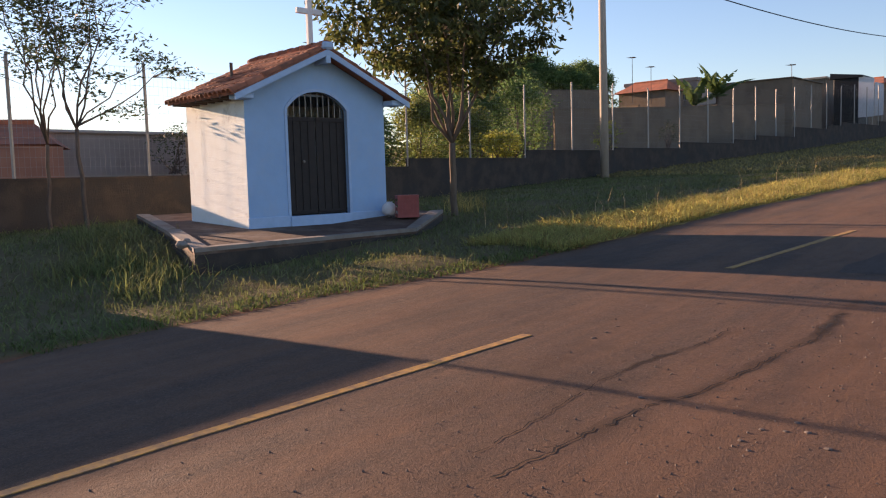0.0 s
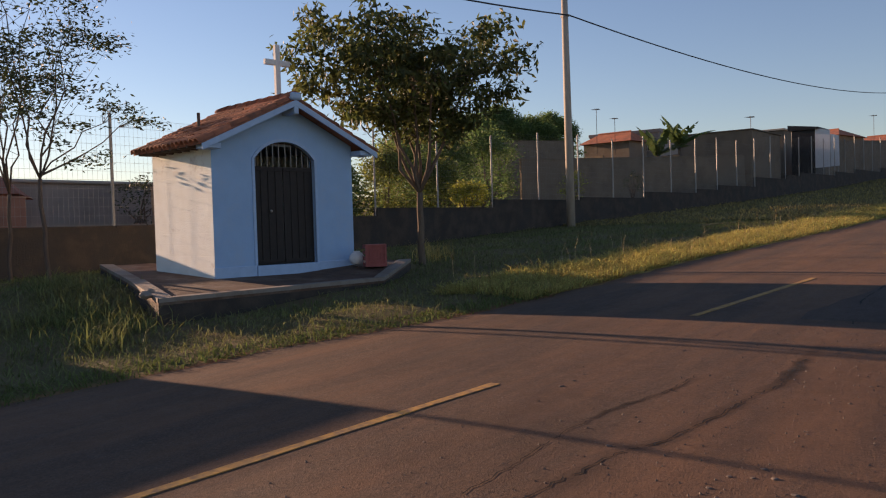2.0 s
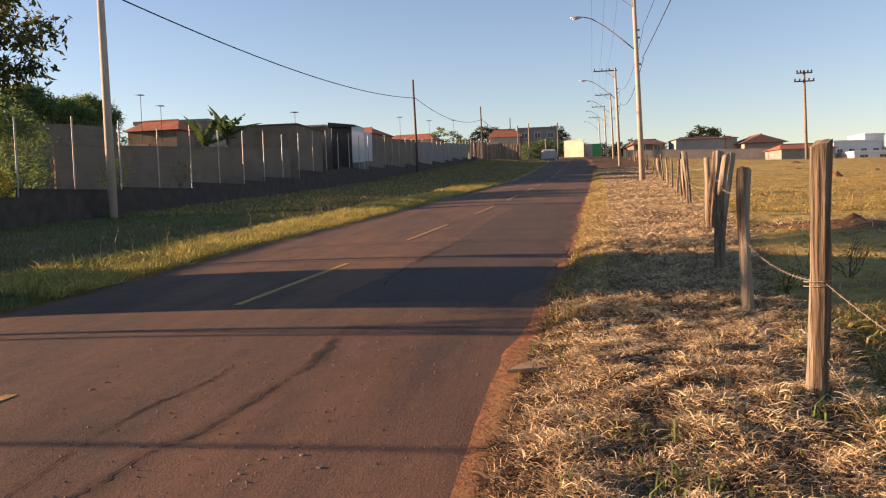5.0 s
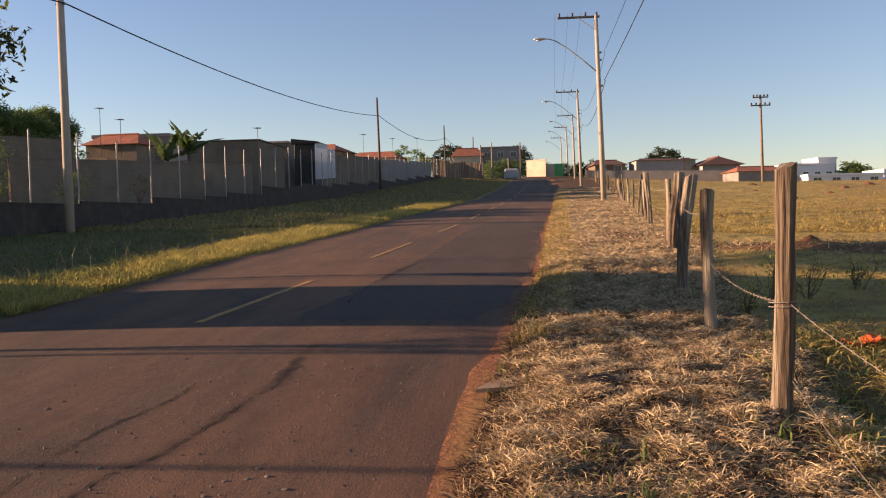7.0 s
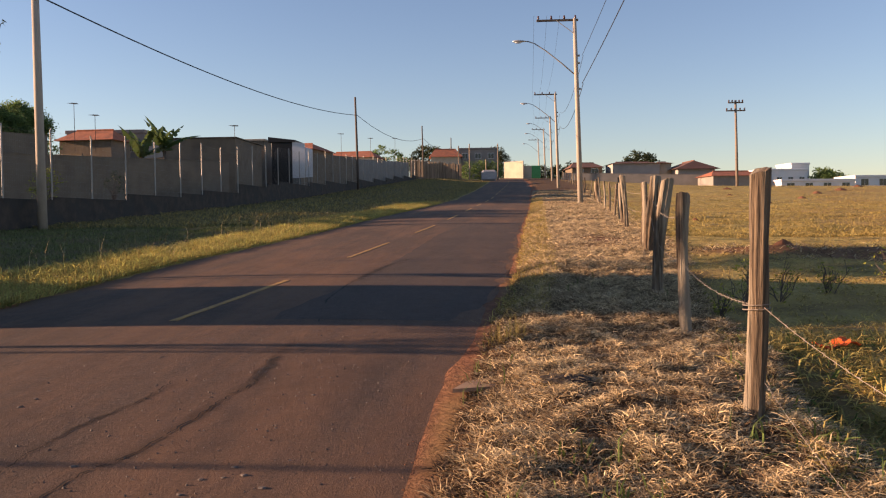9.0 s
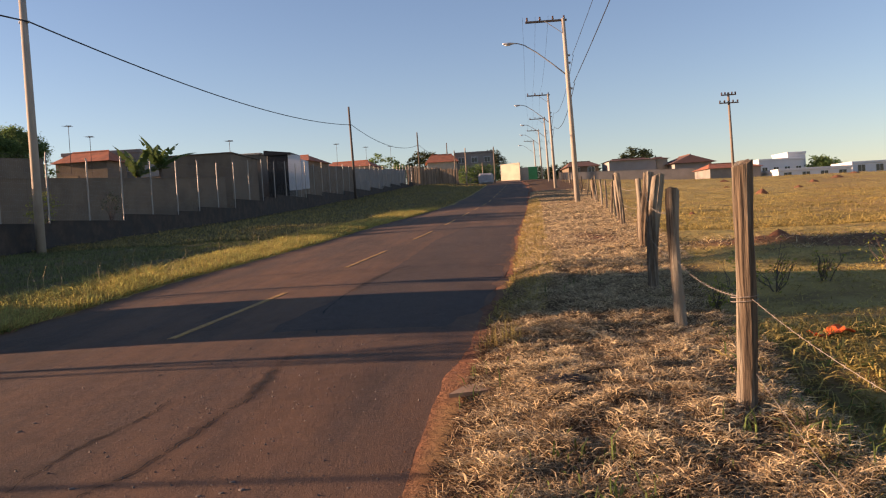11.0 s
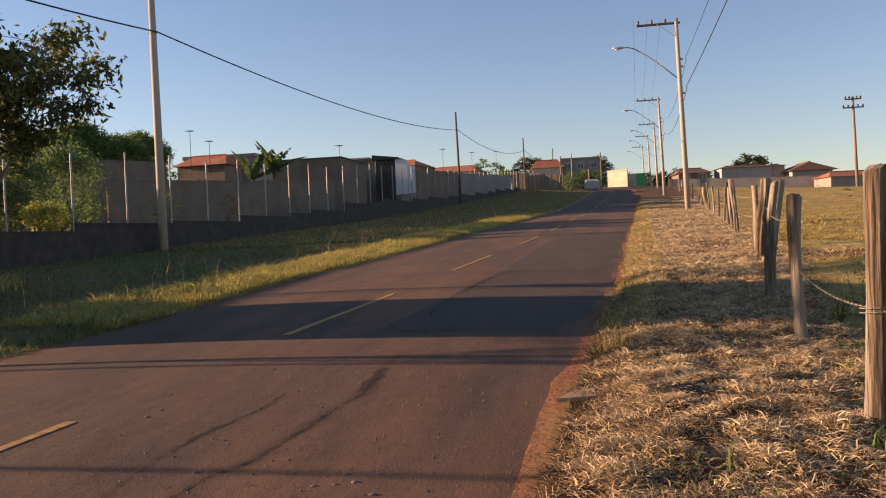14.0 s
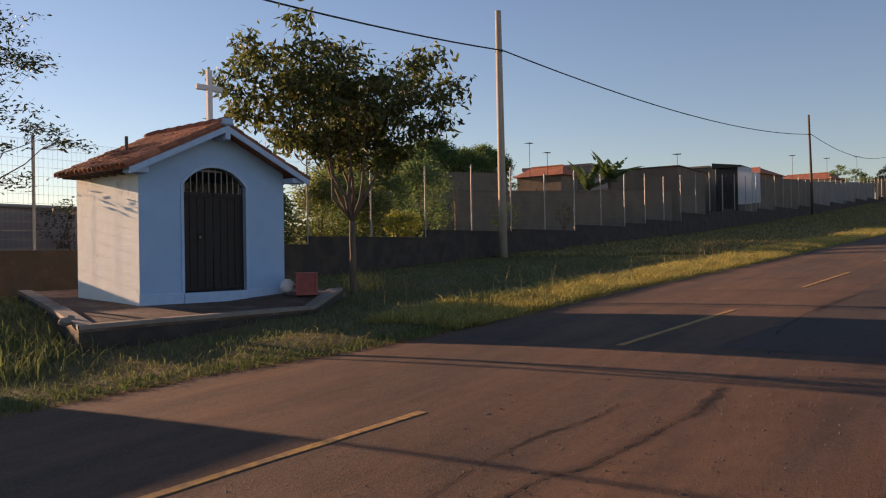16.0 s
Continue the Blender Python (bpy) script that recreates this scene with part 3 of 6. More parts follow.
        for k in range(5):
            x = a + (c - a) * (k + 0.5) / 5
            part("top_bar", tube(bmesh.new(), [(x, 0.09, 1.86), (x, 0.09, arch(x) - 0.01)], 0.009, 6), M["galv"], leaf)
    knob = bmesh.new()
    bmesh.ops.create_uvsphere(knob, u_segments=10, v_segments=6, radius=0.028, matrix=Matrix.Translation((mid - 0.30, 0.04, 1.06)))
    part("knob", knob, M["galv"], root, "small round metal knob", smooth=True)
    # roof deck, barge boards, ridge, tiles
    OV, FRONT, BACK = 0.36, -0.36, DEP + 0.02
    ang = math.atan(slope)
    for s in (-1, 1):
        x1 = s * (W2 + OV)
        z1 = PEAK - slope * (W2 + OV)
        bm = bmesh.new()
        prof = [(0, PEAK + 0.02), (x1, z1 + 0.02), (x1, z1 + 0.055), (0, PEAK + 0.055)]
        v0 = [bm.verts.new((x, FRONT + 0.02, z)) for x, z in prof]
        v1 = [bm.verts.new((x, BACK - 0.02, z)) for x, z in prof]
        for k in range(4):
            bm.faces.new((v0[k], v0[(k + 1) % 4], v1[(k + 1) % 4], v1[k]))
        bm.faces.new(v0)
        bm.faces.new(v1[::-1])
        bmesh.ops.recalc_face_normals(bm, faces=bm.faces)
        part("roof_deck", bm, M["tile"], root, "underlying clay roof deck")
        bm = bmesh.new()
        for y0, y1 in ((FRONT - 0.012, FRONT + 0.018),):
            pr = [(0, PEAK - 0.075), (x1, z1 - 0.075), (x1, z1 + 0.03), (0, PEAK + 0.03)]
            a = [bm.verts.new((x, y0, z)) for x, z in pr]
            c = [bm.verts.new((x, y1, z)) for x, z in pr]
            for k in range(4):
                bm.faces.new((a[k], a[(k + 1) % 4], c[(k + 1) % 4], c[k]))
            bm.faces.new(a)
            bm.faces.new(c[::-1])
        bmesh.ops.recalc_face_normals(bm, faces=bm.faces)
        part("barge_board", bm, M["trim"], root, "pale blue painted barge board")
        part("eave_bracket", boxes(((min(s * (W2 - 0.02), s * (W2 + 0.28)), FRONT + 0.05, EAVE - 0.20), (max(s * (W2 - 0.02), s * (W2 + 0.28)), 0.0, EAVE - 0.10)), bevel=0.012), M["trim"], root, "pale blue beam end under the eave")
        for k in range(7):
            y = 0.15 + k * 0.29
            pr = boxes(((min(s * W2, s * (W2 + 0.36)), y - 0.03, EAVE - 0.17), (max(s * W2, s * (W2 + 0.36)), y + 0.03, EAVE - 0.11)))
            part("rafter_end", pr, M["darkpole"], root)
    part("ridge_beam", boxes(((-0.05, FRONT - 0.02, PEAK - 0.22), (0.05, 0.0, PEAK - 0.08)), bevel=0.01), M["trim"], root, "pale blue ridge beam end")
    # barrel tile shared by all rows
    bm = bmesh.new()
    seg, L, r0, r1, th = 6, 0.44, 0.088, 0.070, 0.013
    grid = []
    for (yy, r) in ((0, r0), (L, r1)):
        grid.append([[bm.verts.new((rr * math.cos(math.pi * k / seg), yy, rr * 1.0 * math.sin(math.pi * k / seg))) for k in range(seg + 1)] for rr in (r, r - th)])
    for k in range(seg):
        bm.faces.new((grid[0][0][k], grid[0][0][k + 1], grid[1][0][k + 1], grid[1][0][k]))
        bm.faces.new((grid[0][1][k + 1], grid[0][1][k], grid[1][1][k], grid[1][1][k + 1]))
        bm.faces.new((grid[0][0][k + 1], grid[0][0][k], grid[0][1][k], grid[0][1][k + 1]))
    bmesh.ops.recalc_face_normals(bm, faces=bm.faces)
    tile_me = mesh_of("roof_tile", bm, M["tile"], True)
    rng = random.Random(5)
    span = (W2 + OV) / math.cos(ang)
    for s in (-1, 1):
        for row in range(6):
            for c in range(16):
                d = span + 0.05 - row * (span / 6.0)
                y = FRONT + 0.03 + (c + 0.5) * ((BACK - FRONT - 0.06) / 16)
                x, z = s * d * math.cos(ang), PEAK - d * math.sin(ang) + 0.06 + 0.012 * (rng.random() - 0.3)
                ob = new("roof_tile", tile_me)
                ob.parent = root
                ob.matrix_local = Matrix.Translation((x, y, z)) @ Matrix.Rotation(s * math.pi / 2, 4, "Z") @ Matrix.Rotation(ang * 1.0 - 0.03 + 0.03 * rng.random(), 4, "X") @ Matrix.Rotation(0.05 * (rng.random() - 0.5), 4, "Z")
    for k in range(7):
        ob = new("ridge_tile", tile_me)
        ob.parent = root
        ob.matrix_local = Matrix.Translation((0, FRONT + 0.02 + k * 0.36, PEAK + 0.085)) @ Matrix.Diagonal((1.5, 1.0, 1.3, 1))
    part("ridge_cap", boxes(((-0.11, FRONT - 0.05, PEAK + 0.03), (0.11, FRONT + 0.14, PEAK + 0.16)), bevel=0.03), M["trim"], root, "pale mortar cap at the ridge end")
    # cross on the ridge
    cross = empty("roof_cross", (0, 0, 0), "", "")
    for key in ("label", "category"):
        if key in cross:
            del cross[key]
    cross.parent = root
    cross["label"] = "white painted cross on the ridge"
    yc, zc = 0.18, PEAK + 0.12
    part("cross_post", boxes(((-0.05, yc - 0.04, zc), (0.05, yc + 0.04, zc + 0.98)), bevel=0.008), M["white"], cross)
    part("cross_arm", boxes(((-0.27, yc - 0.036, zc + 0.60), (-0.051, yc + 0.036, zc + 0.70)), ((0.051, yc - 0.036, zc + 0.60), (0.27, yc + 0.036, zc + 0.70)), bevel=0.008), M["white"], cross)
    part("vent_pipe", tube(bmesh.new(), [(-1.05, 1.2, PEAK - 0.42), (-1.05, 1.2, PEAK - 0.10)], 0.03, 10), M["darkpole"], root, "short dark vent pipe")
    return root


build_chapel()


def build_platform():
    top = [(-10.0, 6.25, 0.73), (-9.85, 10.55, 0.73), (-10.95, 12.55, 0.95), (-15.6, 13.3, 1.04), (-15.9, 8.7, 1.02), (-12.6, 7.35, 0.87)]
    root = empty("platform", (-11, 9, 0.5), "low raised concrete platform stained with red earth", "platform", kind="structure")
    inv = Matrix.Translation((11, -9, -0.5))
    # The base is much darker than the slab above it.
    bm = prism(bmesh.new(), [(x, y) for x, y, z in top], [0.05] * 6, [z - 0.09 for x, y, z in top])
    bmesh.ops.poke(bm, faces=[f for f in bm.faces if len(f.verts) == 6 and f.normal.z > 0.5 or len(f.verts) == 6 and f.calc_center_median().z > 0.5])
    bm.transform(inv)
    part("base", bm, M["blackwall"], root, "near-black side of the platform")
    bm = prism(bmesh.new(), [(x, y) for x, y, z in top], [z - 0.088 for x, y, z in top], [z - 0.03 for x, y, z in top])
    bmesh.ops.poke(bm, faces=[f for f in bm.faces if len(f.verts) == 6])
    bm.transform(inv)
    part("slab", bm, mat("earth_stained_slab", (0.15, 0.088, 0.058), 0.95, (0.085, 0.052, 0.038), 3.5, 0.8, 0.5, 30, stain=(0.23, 0.17, 0.13), stain_scale=1.2, stain_at=(0.5, 0.68)), root, "slab covered with red-brown earth")
    for k in (0, 1, 5, 4):
        a, c = Vector(top[k]), Vector(top[(k + 1) % 6])
        d = (c - a).normalized()
        n = Vector((-d.y, d.x, 0)) * 0.22
        bm = prism(bmesh.new(), [(p.x, p.y) for p in (a + d * 0.004 - n * 0.04, c - d * 0.004 - n * 0.04, c - d * 0.2 + n, a + d * 0.2 + n)], [a.z - 0.05, c.z - 0.05, c.z - 0.05, a.z - 0.05], [a.z + 0.01, c.z + 0.01, c.z + 0.01, a.z + 0.01])
        bm.transform(inv)
        part("kerb", bm, M["concrete"], root, "worn pale concrete kerb")


build_platform()


def build_crate(place, turn):
    root = empty("crate", place, "faded red plastic crate lying on its side on the platform", "crate")
    root.rotation_euler = (0, 0, turn)
    w, d, h = 0.20, 0.30, 0.42
    part("base_panel", boxes(((-w + 0.03, -0.012, 0.03), (w - 0.03, 0.0, h - 0.03))), M["redplastic"], root)
    for k, (q, e) in enumerate(((0.0, 0.035), (0.085, 0.022), (0.15, 0.018))):
        x, z0, z1 = w - q, q, h - q
        bm = boxes(((-x, -0.035 + 0.004 * k, z0), (x, -0.012, z0 + e)), ((-x, -0.035 + 0.004 * k, z1 - e), (x, -0.012, z1)), ((-x, -0.035 + 0.004 * k, z0 + e), (-x + e, -0.012, z1 - e)), ((x - e, -0.035 + 0.004 * k, z0 + e), (x, -0.012, z1 - e)))
        part("base_rib", bm, M["redplastic"], root)
    for sx in (-1, 1):
        for z0, z1 in ((0.0, 0.07), (0.12, 0.19), (0.24, 0.30), (0.35, 0.42)):
            part("side_slat", boxes(((sx * w - 0.008, 0.0, z0), (sx * w + 0.008, d, z1)), bevel=0.004), M["redplastic"], root)
    for z in (0.008, h - 0.008):
        part("long_side", boxes(((-w + 0.01, 0.0, z - 0.008), (w - 0.01, d, z + 0.008))), M["redplastic"], root)
    for sx in (-1, 1):
        part("rim", boxes(((sx * (w + 0.012) - 0.003, d - 0.03, 0.0), (sx * (w + 0.012) + 0.003, d, h))), M["redplastic"], root)


build_crate((-10.80, 11.38, 0.87), radians(50))


def build_pot(place, r, squash, name, material, label, category):
    bm = bmesh.new()
    prof = [(0.0, 0.0), (0.55, 0.0), (0.85, 0.28), (1.0, 0.75), (0.9, 1.2), (0.62, 1.5), (0.42, 1.58), (0.46, 1.72), (0.36, 1.74), (0.30, 1.5), (0.0, 1.45)]
    n = 18
    rings = [[bm.verts.new((rr * r * math.cos(2 * math.pi * k / n), rr * r * math.sin(2 * math.pi * k / n), z * r * squash)) for k in range(n)] for rr, z in prof[1:-1]]
    for a, c in zip(rings, rings[1:]):
        for k in range(n):
            bm.faces.new((a[k], a[(k + 1) % n], c[(k + 1) % n], c[k]))
    bm.faces.new(rings[0][::-1])
    bm.faces.new(rings[-1])
    thing(name, bm, material, label, category, smooth=True, at=place)


build_pot((-11.3, 11.38, 0.905), 0.15, 1.0, "jar", M["white"], "round whitewashed clay jar beside the chapel wall", "jar")


def build_stone(place, r, seed, label="small loose grey stone", material=None, group="loose stones", flat=0.55, name="stone"):
    bm = bmesh.new()
    bmesh.ops.create_icosphere(bm, subdivisions=2, radius=r)
    off = Vector((seed * 7.3, seed * 3.1, seed))
    for v in bm.verts:
        k = 1 + 0.45 * noise.noise(v.co / r * 1.1 + off)
        v.co = Vector((v.co.x * k, v.co.y * k * 0.8, v.co.z * k * flat))
    thing(name, bm, material or M["stone"], label, name, group, at=place)


# ---- boundary wall with mesh fence ----
def wall_x(y):
    return -17.0 + 0.04 * (y - 20)


def wall_top(y):
    steps = [(-60, 0.2), (-20, 1.2), (-8, 1.6), (3.3, 1.82), (12.6, 1.95), (18.2, 2.19), (24.2, 2.47), (29.3, 2.58), (34.6, 2.86), (39.9, 3.06), (42.5, 3.30), (47.7, 3.58), (50.1, 3.86), (52.9, 4.12), (58, 4.35), (64, 4.65), (70, 4.98), (77, 5.35), (84, 5.75), (91, 6.2), (98, 6.65), (105, 7.15), (112, 7.6), (119, 8.1), (126, 8.5)]
    z = steps[0][1]
    for a, h in steps:
        if y >= a - 0.01:
            z = h
    return z


POSTS = [4.0, 7.0, 9.9, 12.75, 15.4, 18.1, 20.95, 23.85, 26.75, 29.6, 32.4, 35.2, 38.0, 40.8, 43.5, 46.2, 48.9] + [51.5 + 2.62 * k for k in range(31)]


def build_boundary():
    wall = empty("wall_boundary", (-17, 20, 1), "low near-black block boundary wall, stepped uphill", "wall", kind="structure")
    inv = Matrix.Translation((17, -20, -1))
    for a, c in zip(POSTS, POSTS[1:]):
        z1 = wall_top((a + c) / 2)
        x0, x1 = wall_x(a), wall_x(c)
        zb = min(gz(x0, a), gz(x1, c)) - 0.4
        bm = prism(bmesh.new(), [(x0 - 0.08, a), (x0 + 0.08, a), (x1 + 0.08, c), (x1 - 0.08, c)], zb, z1 - 0.05)
        bm.transform(inv)
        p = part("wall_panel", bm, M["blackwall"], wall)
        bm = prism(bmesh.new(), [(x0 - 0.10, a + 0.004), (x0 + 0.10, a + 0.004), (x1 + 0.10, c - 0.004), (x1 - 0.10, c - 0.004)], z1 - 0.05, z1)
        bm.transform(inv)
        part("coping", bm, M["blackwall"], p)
    fence = empty("mesh_fence", (-17, 20, 2), "galvanised welded mesh fence on the boundary wall", "fence")
    inv = Matrix.Translation((17, -20, -2))
    for i, y in enumerate(POSTS):
        x, zt = wall_x(y), max(wall_top(y + 0.3), wall_top(y - 0.3)) + 2.52
        bm = tube(bmesh.new(), [(x, y, wall_top(y) - 0.3), (x, y, zt - 0.1), (x + 0.02 * math.sin(i * 3.0), y + 0.02 * math.sin(i * 1.7), zt)], 0.030 if y > 14 else 0.036, 8)
        bm.transform(inv)
        part("fence_post", bm, M["galv"], fence)
    V, F = [], []

    def strand(p, q, w):
        n = len(V)
        V.extend([(p[0], p[1] - w, p[2] - w), (p[0], p[1] + w, p[2] + w), (q[0], q[1] + w, q[2] + w), (q[0], q[1] - w, q[2] - w)])
        F.append((n, n + 1, n + 2, n + 3))
        n = len(V)
        V.extend([(p[0] - w, p[1], p[2]), (p[0] + w, p[1], p[2]), (q[0] + w, q[1], q[2]), (q[0] - w, q[1], q[2])])
        F.append((n, n + 1, n + 2, n + 3))

    for a, c in zip(POSTS, POSTS[1:]):
        V.clear(), F.clear()
        z0 = wall_top((a + c) / 2) + 0.03
        z1 = z0 + 2.38
        n = 26
        for k in range(1, n):
            y = a + (c - a) * k / n
            strand((wall_x(y), y, z0), (wall_x(y), y, z1), 0.0022 if a < 14 else 0.0012)
        for k in range(13):
            z = z0 + (z1 - z0) * k / 12
            strand((wall_x(a), a, z), (wall_x(c), c, z), 0.0026 if a < 14 else 0.0012)
        me = raw_mesh("mesh_panel", np.array(V) - np.array((-17, 20, 2)), F, M["galv"])
        ob = new("mesh_panel", me)
        ob.parent = fence
    # unseen taller stretch, added so that its shadow falls on the road
    y0, y1 = -42.0, 4.0
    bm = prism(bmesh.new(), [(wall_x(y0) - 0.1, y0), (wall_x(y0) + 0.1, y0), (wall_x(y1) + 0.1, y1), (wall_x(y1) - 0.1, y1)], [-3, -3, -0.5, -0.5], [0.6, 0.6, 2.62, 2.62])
    thing("wall_plain", bm, M["blackwall"], "unseen near-black block wall added to cast shade on the road", "wall", kind="structure")


build_boundary()


# ---- poles and cables ----
def sag(p, q, drop, n=24):
    p, q = Vector(p), Vector(q)
    return [p.lerp(q, k / n) - Vector((0, 0, 4 * drop * (k / n) * (1 - k / n))) for k in range(n + 1)]


def cable(points, r, label, group="overhead cables"):
    thing("cable", tube(bmesh.new(), points, r, 5, False), M["wire"], label, "cable", group)


def concrete_pole(place, h, r0, r1, label, lean=(0, 0), name="utility_pole", material=None):
    root = empty(name, place, label, "pole", "poles along the road")
    part("shaft", tube(bmesh.new(), [(0, 0, -0.6), (lean[0] * 0.5, lean[1] * 0.5, h * 0.5), (lean[0], lean[1], h)], [r0, (r0 + r1) / 2, r1], 14), material or M["pole"], root, smooth=True)
    return root


def side_pole(y, x, base, top_z, hook, label, r0, r1, lean, material):
    p = concrete_pole((x, y, base), top_z - base, r0, r1, label, lean, "utility_pole", material)
    k = (hook - base) / (top_z - base)
    part("cable_clamp", boxes(((lean[0] * k - r0 - 0.01, lean[1] * k - 0.04, hook - base - 0.05), (lean[0] * k + r0 + 0.04, lean[1] * k + 0.04, hook - base + 0.03)), bevel=0.01), M["galv"], p)
    return Vector((x + lean[0] * k + r0, y, hook))


h0 = Vector((-16.6, -12, 8.9))
side_pole(-12, -16.75, gz(-16.75, -12), 10.2, 8.9, "round grey concrete utility pole on the verge", 0.17, 0.11, (0, 0), M["pole"])
h1 = side_pole(27.85, -16.0, gz(-16.0, 27.85), 11.0, 9.44, "round pale concrete utility pole on the grassy verge", 0.165, 0.115, (-0.06, 0), M["pole"])
h2 = side_pole(79.6, -13.9, gz(-13.9, 79.6), 13.5, 11.75, "slim dark wooden utility pole beside the wall", 0.13, 0.09, (-0.2, 0), M["darkpole"])
h3 = side_pole(126.5, -12.0, gz(-12, 126.5), 15.9, 14.0, "slim dark wooden utility pole by the wall", 0.13, 0.09, (-0.15, 0), M["darkpole"])
h4 = side_pole(170, -10.4, gz(-10.4, 170), 18.3, 16.3, "slim dark wooden utility pole uphill", 0.14, 0.09, (0, 0), M["darkpole"])
for a, c, d in ((h0, h1, 1.0), (h1, h2, 0.85), (h2, h3, 1.2), (h3, h4, 1.0)):
    cable(sag(a, c, d), 0.028, "black telephone cable strung between the poles")


def street_pole(x, y, h, lamp=True, arms=True):
    base = gz(x, y)
    root = concrete_pole((x, y, base), h, 0.16, 0.10, "tall concrete power pole with a street lamp arm" if lamp else "tall concrete power pole", (-0.30, 0), "street_lamp" if lamp else "utility_pole")
    k = lambda z: -0.30 * z / h
    if lamp:
        z = h * 0.70
        pts = [(k(z) - 0.1, 0, z), (k(z) - 0.8, 0.02, z + 0.62), (k(z) - 1.6, 0.04, z + 1.28), (k(z) - 2.25, 0.06, z + 1.72), (k(z) - 2.6, 0.06, z + 1.84), (k(z) - 2.75, 0.06, z + 1.85)]
        arm = part("lamp_arm", tube(bmesh.new(), pts, [0.035, 0.032, 0.03, 0.028, 0.028, 0.028], 8), M["galv"], root, "curved galvanised lamp arm", smooth=True)
        bm = bmesh.new()
        ex = pts[-1]
        prof = [(0.0, 0.035, 0.03), (-0.12, 0.09, 0.05), (-0.34, 0.13, 0.075), (-0.58, 0.11, 0.06), (-0.70, 0.05, 0.03)]
        rings = [[bm.verts.new((ex[0] + dx, ex[1] + wy * math.cos(2 * math.pi * j / 12), ex[2] + 0.01 + wz * math.sin(2 * math.pi * j / 12))) for j in range(12)] for dx, wy, wz in prof]
        for a, c in zip(rings, rings[1:]):
            for j in range(12):
                bm.faces.new((a[j], a[(j + 1) % 12], c[(j + 1) % 12], c[j]))
        bm.faces.new(rings[0][::-1])
        bm.faces.new(rings[-1])
        bmesh.ops.recalc_face_normals(bm, faces=bm.faces)
        head = part("lamp_head", bm, M["lamphead"], root, "grey alloy lamp head", smooth=True)
        bm = bmesh.new()
        bmesh.ops.create_uvsphere(bm, u_segments=12, v_segments=6, radius=0.1, matrix=Matrix.Translation((ex[0] - 0.40, ex[1], ex[2] - 0.055)) @ Matrix.Diagonal((1.8, 0.95, 0.5, 1)))
        part("lamp_lens", bm, M["lens"], head, "clear lamp lens", smooth=True)
    if arms:
        z = h - 0.08
        part("crossarm", boxes(((-2.35, -0.055, z - 0.05), (-0.10, 0.055, z + 0.06)), bevel=0.01), M["darkpole"], root, "dark wooden crossarm")
        part("arm_brace", tube(bmesh.new(), [(k(z - 0.7) - 0.1, -0.07, z - 0.70), (-1.30, -0.07, z)], 0.018, 6), M["galv"], root)
        for x0 in (-2.25, -1.55, -0.85, -0.25):
            bm = tube(bmesh.new(), [(x0, 0, z + 0.06), (x0, 0, z + 0.12), (x0, 0, z + 0.17), (x0, 0, z + 0.26)], [0.02, 0.07, 0.045, 0.05], 10)
            part("insulator", bm, M["insulator"], root, smooth=True)
    for j, zz in enumerate((0.80, 0.76, 0.62)):
        part("bracket", boxes(((k(h * zz) + 0.06, -0.05, h * zz - 0.05), (k(h * zz) + 0.22, 0.05, h * zz + 0.05)), bevel=0.01), M["galv"], root)
    return Vector((x, y, base))


SP = [(3.55, -7.0, 12.0), (4.27, 45.8, 10.0), (5.5, 81.9, 9.2), (7.05, 117.9, 8.9), (7.75, 150.0, 8.6), (8.15, 182.0, 9.0)]
bases = [street_pole(x, y, h, lamp=i > 0) for i, (x, y, h) in enumerate(SP)]
for i in range(len(SP) - 1):
    for dx, k, r in ((-2.25, 1.02, 0.006), (-1.55, 1.02, 0.006), (-0.85, 1.02, 0.006), (0.0, 0.80, 0.012), (0.0, 0.65, 0.018)):
        a, c = bases[i], bases[i + 1]
        if i == 0:
            if k < 1:
                cable(sag((3.6, -7.0, 9.9 if k < 0.7 else 11.2), (c.x + 0.1, c.y, c.z + SP[1][2] * k), 0.4, 18), r, "thin power cable strung from pole to pole")
            continue
        cable(sag((a.x + dx - 0.24 + (0.4 if dx == 0 else 0), a.y, a.z + SP[i][2] * k), (c.x + dx - 0.24 + (0.4 if dx == 0 else 0), c.y, c.z + SP[i + 1][2] * k), 0.8 if k > 1 else 1.0, 14), r, "thin power cable strung from pole to pole")

fp = concrete_pole((23.6, 85.5, gz(23.6, 85.5)), 8.6, 0.15, 0.11, "weathered wooden power pole standing in the pasture", (-0.2, 0), "utility_pole", mat("grey_wood_pole", (0.24, 0.19, 0.15), 0.9, None, 5, 0.6, 0.4, 40, stretch=(1, 1, 0.1)))
for z, w in ((8.35, 0.75), (7.55, 0.95)):
    part("crossarm", boxes(((-0.2 - w, -0.14, z - 0.06), (-0.2 + w, -0.11 + 0.09, z + 0.06)), bevel=0.01), M["darkpole"], fp)
    for x0 in (-w + 0.08, -w * 0.45, w * 0.45, w - 0.08):
        part("insulator", tube(bmesh.new(), [(-0.2 + x0, -0.08, z + 0.06), (-0.2 + x0, -0.08, z + 0.14), (-0.2 + x0, -0.08, z + 0.28)], [0.03, 0.09, 0.06], 8), M["insulator"], fp)


